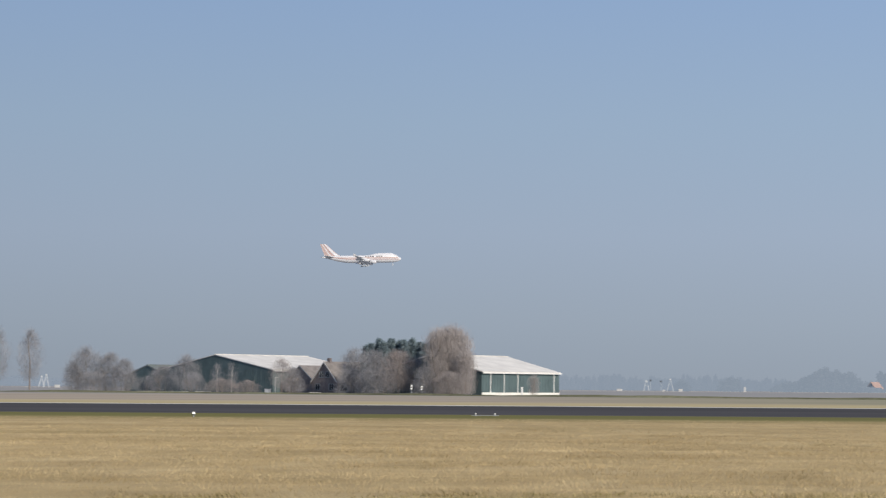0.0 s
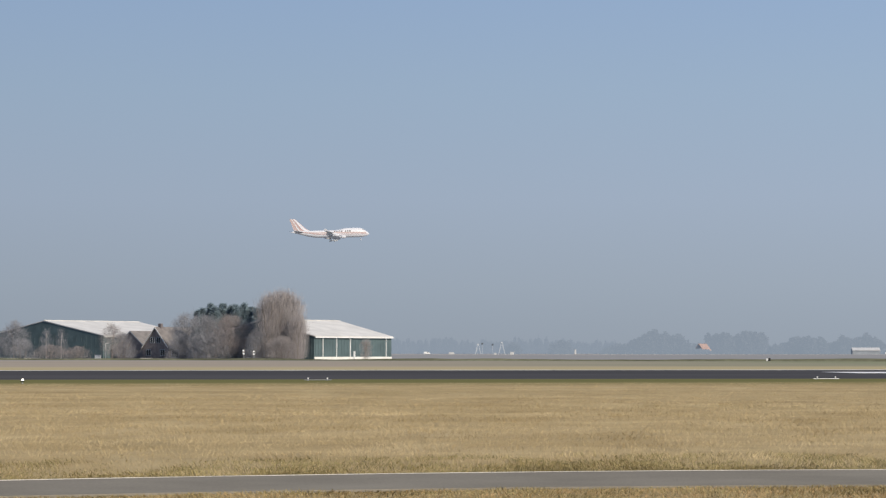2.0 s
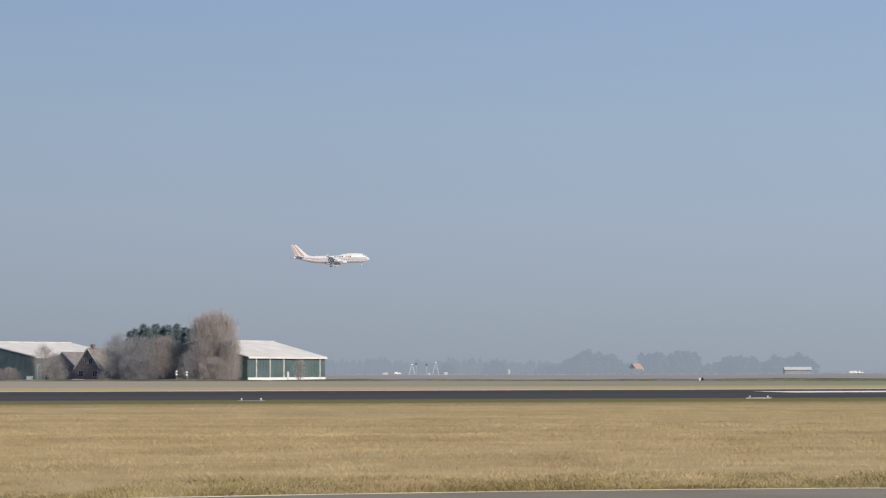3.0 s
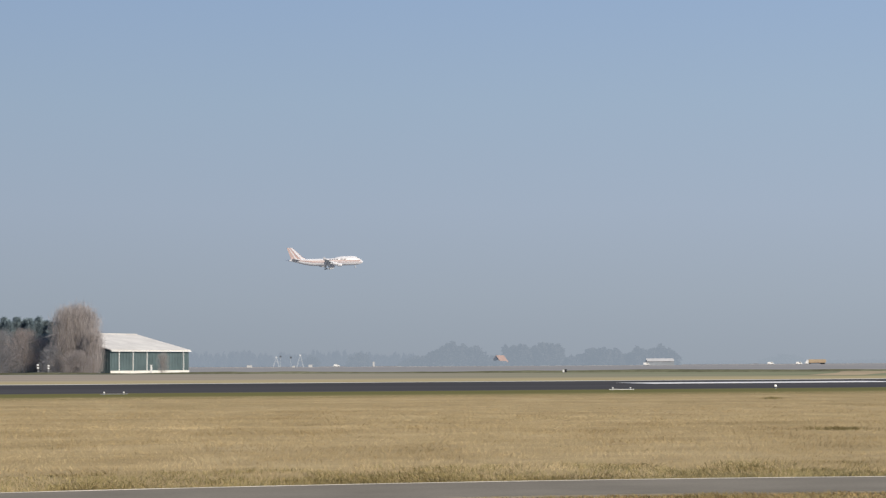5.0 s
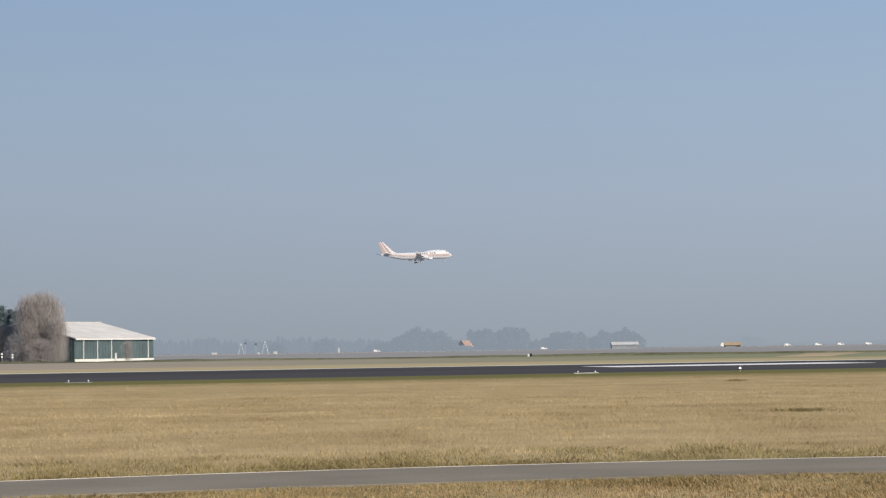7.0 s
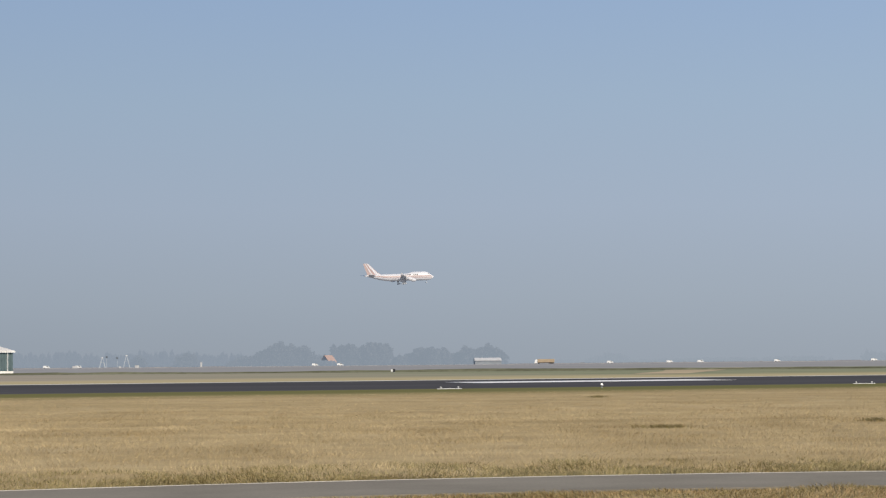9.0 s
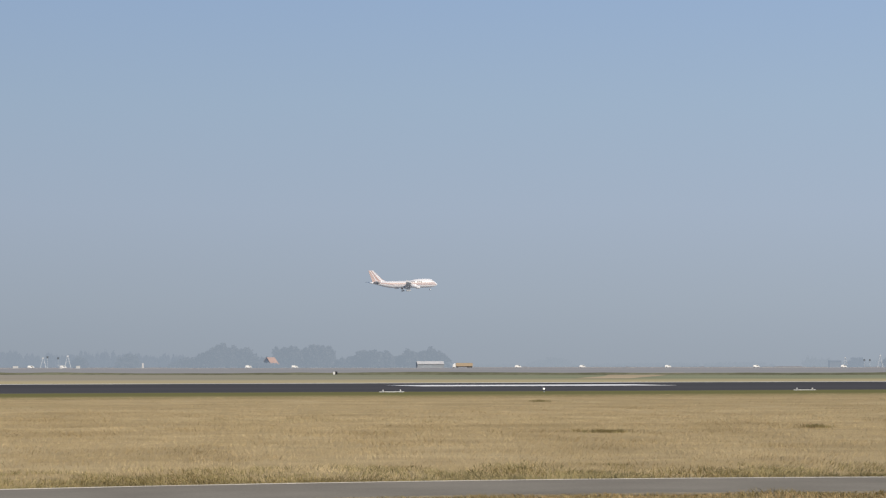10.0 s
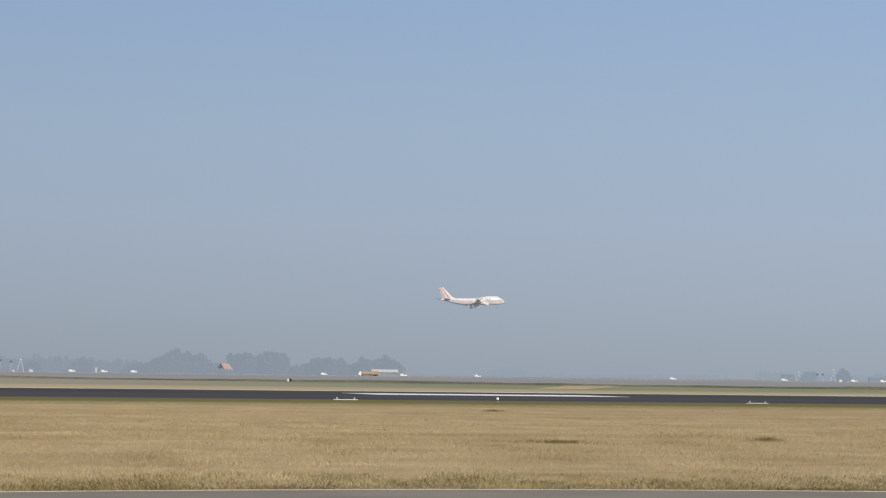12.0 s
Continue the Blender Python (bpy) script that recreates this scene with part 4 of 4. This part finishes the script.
def truck():
    top = thing("truck", pose(0, 1752, 0), "orange-sided articulated truck with white cab on the motorway", "truck")
    part("trailer", box(B(), -6.0, 7.6, -1.25, 1.25, 1.2, 3.9, 0.08), M_ORANGE, top, "faded orange trailer")
    bm = B()
    prism(bm, [(-8.6, 0.5), (-6.3, 0.5), (-6.3, 3.6), (-7.4, 3.6), (-8.5, 2.2)], -1.2, 1.2, "y")
    bmesh.ops.bevel(bm, geom=list(bm.edges), offset=0.08, segments=2, affect='EDGES')
    part("cab", bm, M_WHITE, top, "white cab")
    part("chassis", box(B(), -6.28, 7.4, -0.5, 0.5, 0.7, 1.19), M_BLACK, top)
    for x in (-7.6, -5.0, 3.8, 5.1, 6.4):
        for s in (-1.0, 1.0):
            w = part("wheel", wheel_mesh(0.5, 0.3), M_BLACK, top)
            w.location = (x, s, 0.5)
    return top


# ---- the airliner ----
def fuselage_rings():
    """(x, half width, bottom z, top z) from the nose back; nose tip at the origin."""
    return ((0.0, 0.05, -0.05, 0.05), (-0.6, 0.85, -0.95, 0.75), (-1.8, 1.6, -1.75, 1.6), (-3.4, 2.2, -2.35, 2.75), (-5.2, 2.65, -2.8, 4.0),
            (-7.0, 2.9, -3.0, 4.75), (-9.5, 3.1, -3.15, 5.15), (-13, 3.25, -3.2, 5.25), (-20, 3.25, -3.2, 5.2), (-23.5, 3.25, -3.2, 4.75),
            (-27, 3.25, -3.2, 3.75), (-31, 3.25, -3.2, 3.35), (-46, 3.25, -3.2, 3.3), (-50, 3.1, -2.85, 3.25), (-55, 2.6, -1.9, 3.2),
            (-60, 1.9, -0.6, 3.0), (-64.5, 1.2, 0.55, 2.75), (-67.5, 0.65, 1.3, 2.45), (-68.6, 0.2, 1.7, 2.1))


def hull_at(x):
    rs = fuselage_rings()
    xs = [-r[0] for r in rs]
    return [float(np.interp(-x, xs, [r[k] for r in rs])) for k in (1, 2, 3)]


def hull_y(x, z):
    """Half width of the hull at x and height z."""
    w, b, t = hull_at(x)
    top_of_body = min(t, b + 6.5)
    zc, hz = (b + top_of_body) / 2, (top_of_body - b) / 2
    if z > zc:
        hz = t - zc
    return w * math.sqrt(max(0.0, 1 - min(1, abs(z - zc) / hz) ** 2.2))


def foil(x, y, z, chord, thick, n=7):
    """A section of wing, leading edge at x, running back."""
    up, dn = [], []
    for i in range(n):
        u = i / (n - 1)
        t = thick * (1.5 * math.sqrt(u) - 1.5 * u) * 1.35
        up.append((x - chord * u, y, z + t * 0.65))
        dn.append((x - chord * u, y, z - t * 0.35))
    return up + dn[-2:0:-1]


def fin_slice(u0, u1, n=6):
    """The fin between two shares of its chord, root to tip."""
    rings = []
    for x, z, chord, thick in ((-51.8, 2.6, 15.2, 1.0), (-56.2, 4.6, 11.3, 0.85), (-65.9, 13.45, 4.9, 0.34)):
        us = [u0 + (u1 - u0) * i / (n - 1) for i in range(n)]
        half = [max(0.015, thick * 1.01 * (math.sqrt(u) - u)) for u in us]
        rings.append([(x - chord * u, t, z) for u, t in zip(us, half)] + [(x - chord * u, -t, z) for u, t in zip(us[::-1], half[::-1])])
    return loft(B(), rings)


def hull_band(x0, x1, z0, z1, side, proud=0.05, n=40):
    """A painted band as a thin skin that follows the hull. z0, z1: functions of x."""
    bm = B()
    prev = None
    for i in range(n + 1):
        x = x0 + (x1 - x0) * i / n
        a, b = z0(x), z1(x)
        zs = [a + (b - a) * k / 4 for k in range(5)]
        cur = [bm.verts.new((x, side * (hull_y(x, z) + proud), z)) for z in zs]
        if prev:
            for k in range(4):
                bm.faces.new((prev[k], prev[k + 1], cur[k + 1], cur[k]))
        prev = cur
    return bm


def airliner():
    top = thing("airliner", pose(0, 1900, 112), "white four-engined jumbo freighter with hazy gold stripes, wheels down", "airliner")
    rings = []
    for x, w, b, t in fuselage_rings():
        body_top = min(t, b + 6.5)
        zc = (b + body_top) / 2
        ring = []
        for k in range(28):
            a = k * math.tau / 28
            s, c = math.sin(a), math.cos(a)
            hz = (t - zc) if s > 0 else (zc - b)
            z = zc + hz * math.copysign(abs(s) ** (2 / 2.2), s)
            y = w * math.copysign(abs(c) ** (2 / 2.2), c)
            ring.append((x, y, z))
        rings.append(ring)
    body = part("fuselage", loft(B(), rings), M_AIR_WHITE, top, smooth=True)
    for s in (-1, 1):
        part("gold_stripe", hull_band(-3.0, -66, lambda x: 0.35 if x > -50 else 0.35 + (-50 - x) * 0.10, lambda x: 1.5 if x > -50 else 1.5 + (-50 - x) * 0.065, s), M_AIR_GOLD, body, "hazy gold stripe")
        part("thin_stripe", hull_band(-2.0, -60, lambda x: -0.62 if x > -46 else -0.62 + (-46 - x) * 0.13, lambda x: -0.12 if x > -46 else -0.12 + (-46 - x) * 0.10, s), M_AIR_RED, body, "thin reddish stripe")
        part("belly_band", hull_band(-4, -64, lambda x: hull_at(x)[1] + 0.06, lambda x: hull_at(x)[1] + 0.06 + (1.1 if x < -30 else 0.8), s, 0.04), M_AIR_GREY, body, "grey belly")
        # cockpit windows
        part("cockpit_window", hull_band(-4.5, -6.3, lambda x: 2.95 - (x + 4.5) * 0.08, lambda x: 3.55 - (x + 4.5) * 0.1, s, 0.06, 4), M_DARK, body, "dark cockpit glass")
        # lettering as plain bars
        for x0, x1 in ((-17.0, -18.6), (-19.2, -20.4), (-21.0, -22.2), (-24.5, -26.0), (-26.7, -28.0), (-28.7, -30.0), (-30.8, -32.2)):
            part("title_bar", hull_band(x0, x1, lambda x: 1.75, lambda x: 2.85, s, 0.06, 3), M_AIR_DARK, body, "brown lettering shown as a bar")
    # wings
    for s in (-1, 1):
        st = ((0.0, -20.5, 2.6, -1.9, 16.5, 1.9), (5.0, -24.2, 5.0, -1.55, 12.2, 1.45), (12.0, -29.3, 12.0, -0.75, 8.8, 0.95), (22.0, -36.6, 22.0, 0.35, 5.6, 0.55), (30.4, -42.8, 30.4, 1.3, 3.2, 0.28))
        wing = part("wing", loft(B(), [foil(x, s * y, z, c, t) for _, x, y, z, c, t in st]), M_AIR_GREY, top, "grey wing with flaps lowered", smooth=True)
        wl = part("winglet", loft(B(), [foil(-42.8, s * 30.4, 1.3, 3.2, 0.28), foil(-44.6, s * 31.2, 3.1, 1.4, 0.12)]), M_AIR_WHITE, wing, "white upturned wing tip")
        for y0, y1 in ((4.2, 10.8), (13.0, 20.5)):
            ring2 = []
            for y in (y0, y1):
                le = float(np.interp(y, [2.6, 5, 12, 22, 30.4], [-20.5, -24.2, -29.3, -36.6, -42.8]))
                ch = float(np.interp(y, [2.6, 5, 12, 22, 30.4], [16.5, 12.2, 8.8, 5.6, 3.2]))
                z = float(np.interp(y, [2.6, 5, 12, 22, 30.4], [-1.9, -1.55, -0.75, 0.35, 1.3]))
                c2 = ch * 0.26
                ring2.append([(le - ch * 0.95 - c2 * u * 0.82, s * y, z - 0.25 - c2 * u * 0.57 + q) for u, q in ((0, 0.2), (0.5, 0.16), (1, 0.03), (1, -0.03), (0.5, -0.1), (0, -0.16))])
            part("flap", loft(B(), ring2), M_AIR_GREY, wing, "lowered flap")
        for y in (6.5, 11.5, 16.0, 19.5):
            le = float(np.interp(y, [2.6, 5, 12, 22, 30.4], [-20.5, -24.2, -29.3, -36.6, -42.8]))
            ch = float(np.interp(y, [2.6, 5, 12, 22, 30.4], [16.5, 12.2, 8.8, 5.6, 3.2]))
            z = float(np.interp(y, [2.6, 5, 12, 22, 30.4], [-1.9, -1.55, -0.75, 0.35, 1.3]))
            part("flap_fairing", loft(B(), [[(le - ch * u, s * y + math.cos(k) * r, z - 0.6 - d + math.sin(k) * r * 1.3) for k in [j * math.tau / 8 for j in range(8)]]
                                            for u, r, d in ((0.55, 0.05, 0.0), (0.72, 0.3, 0.15), (0.95, 0.32, 0.5), (1.22, 0.05, 1.5))]), M_AIR_GREY, wing)
        # engines
        for y, x in ((11.8, -23.6), (20.9, -31.0)):
            z = float(np.interp(y, [2.6, 5, 12, 22, 30.4], [-1.9, -1.55, -0.75, 0.35, 1.3])) - 2.35
            rs = []
            for u, r in ((0.0, 1.15), (0.15, 1.32), (0.9, 1.42), (2.4, 1.40), (3.6, 1.2), (4.0, 1.05)):
                rs.append([(x - u, s * y + math.cos(k) * r, z + math.sin(k) * r) for k in [j * math.tau / 18 for j in range(18)]])
            inner = [[(x - u, s * y + math.cos(k) * r, z + math.sin(k) * r) for k in [j * math.tau / 18 for j in range(18)]] for u, r in ((0.9, 1.05), (0.0, 1.12))]
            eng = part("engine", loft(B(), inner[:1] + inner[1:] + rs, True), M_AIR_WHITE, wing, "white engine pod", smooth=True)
            part("fan", tube(B(), (x - 0.88, s * y, z), (x - 0.80, s * y, z), 1.04, 1.04, 18), M_BLACK, eng)
            part("exhaust", tube(B(), (x - 3.9, s * y, z), (x - 5.6, s * y, z), 0.78, 0.42, 14), M_AIR_GREY, eng)
            part("pylon", prism(B(), [(x - 0.8, z + 1.35), (x - 4.2, z + 1.0), (x - 6.6, z + 1.75), (x - 6.2, z + 2.35), (x - 3.0, z + 2.1)], s * y - 0.18, s * y + 0.18, "y"), M_AIR_WHITE, eng)
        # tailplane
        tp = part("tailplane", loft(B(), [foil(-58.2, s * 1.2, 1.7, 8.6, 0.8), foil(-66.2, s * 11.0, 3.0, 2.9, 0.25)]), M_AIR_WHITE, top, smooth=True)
        part("elevator_tip", box(B(), -69.2, -68.0, s * 11.0 - 0.35, s * 11.0 + 0.35, 2.85, 3.2, 0.05), M_AIR_WHITE, tp, "white tailplane tip")
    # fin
    fin = part("fin", fin_slice(0.0, 0.06), M_AIR_RED, top, "hazy gold fin with white bands")
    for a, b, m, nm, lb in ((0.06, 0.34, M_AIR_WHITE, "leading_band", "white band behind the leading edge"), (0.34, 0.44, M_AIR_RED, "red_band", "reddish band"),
                            (0.44, 0.58, M_AIR_GOLD, "gold_band", "hazy gold band"), (0.58, 0.68, M_AIR_WHITE, "fin_stripe", "white stripe"),
                            (0.68, 1.0, M_AIR_GOLD, "rudder", "hazy gold rudder")):
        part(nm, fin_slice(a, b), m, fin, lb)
    part("tail_cone", loft(B(), [[(x, math.cos(k * math.tau / 14) * r, 1.9 + math.sin(k * math.tau / 14) * r) for k in range(14)] for x, r in ((-66.6, 0.86), (-68.2, 0.6), (-70.0, 0.25))]), M_AIR_WHITE, top, "white tail cone", smooth=True)
    # undercarriage
    for x, y in ((-30.2, 1.9), (-33.6, 5.5)):
        for s in (-1, 1):
            leg = part("main_gear", tube(B(), (x, s * y, -2.2), (x + 0.3, s * y, -5.6), 0.24, 0.18, 8), M_AIR_GREY, top)
            part("truck_beam", tube(B(), (x + 1.2, s * y, -5.7), (x - 0.8, s * y, -5.95), 0.16, 0.16, 6), M_AIR_GREY, leg)
            part("gear_door", box(B(), x - 1.2, x + 1.0, s * (y + 0.75) - 0.05, s * (y + 0.75) + 0.05, -4.6, -2.6, 0.02), M_AIR_GREY, leg)
            for wx, wz in ((1.0, -5.7), (-0.6, -5.95)):
                for q in (-0.55, 0.55):
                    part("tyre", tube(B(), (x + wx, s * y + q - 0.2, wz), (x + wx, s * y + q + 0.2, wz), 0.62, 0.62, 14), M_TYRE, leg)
    leg = part("nose_gear", tube(B(), (-7.8, 0, -2.6), (-7.5, 0, -5.2), 0.18, 0.14, 8), M_AIR_GREY, top)
    for q in (-0.45, 0.45):
        part("tyre", tube(B(), (-7.5, q - 0.18, -5.2), (-7.5, q + 0.18, -5.2), 0.6, 0.6, 14), M_TYRE, leg)
    return top


build_ground()
build_runway()
build_road()
build_track()
build_ditch()
build_farm()
build_trees()
build_airfield()
build_distance()
build_grass()
PLANE = airliner()
TRUCK = truck()
RIGHT_CARS = [(-5.4, 34.5), (-4.58, 34.5), (1.34, 30), (10.95, 21), (13.38, 31), (15.5, 24)]
LEFT_CARS = [(18.55, -27.5), (6.25, -28), (8.0, -24), (-0.8, -27)]
CARS = [(car("white delivery van driving along the motorway"), a, v) for a, v in RIGHT_CARS + LEFT_CARS]


def motions():
    """The airliner's descent and the traffic on the motorway."""
    head = 20.26
    c, s = math.cos(radians(head)), math.sin(radians(head))
    # seconds, small drifts of the flight along its course and in height, metres
    drift = ((0, -0.8, 0.7), (1, -0.5, 0.7), (2, 0.5, 0.2), (3, 0.8, -0.2), (5, 0.8, -1.4), (5.5, 0.4, -1.2), (6, -0.6, -1.0),
             (6.5, -1.8, -1.0), (7, 0.4, -1.3), (7.5, -0.5, -0.7), (9.5, -0.5, -0.1), (10, 0.6, 0.1), (10.5, -0.6, 0.6),
             (11, 1.2, 0.9), (11.5, -0.8, 0.9), (12, 0.8, 1.3))
    walk(PLANE, [(t, pose(-396.85 + (59.865 * t + a) * c, 1855.7 + (59.865 * t + a) * s, 112.8 - 3.36 * t + b, 0, -1.6, head)) for t, a, b in drift])
    x0 = 1752 * math.tan(radians(4.75)) + 6
    walk(TRUCK, [(t, pose(x0 - 19.6 * (t - 10.5), 1752, 0.05)) for t in (0, 4, 8, 12)])
    for ob, a, v in CARS:
        y = 1746 if v > 0 else 1754
        walk(ob, [(t, pose(y * math.tan(radians(a)) + v * (t - 10.5), y, 0.05)) for t in (0, 4, 8, 12)])


motions()
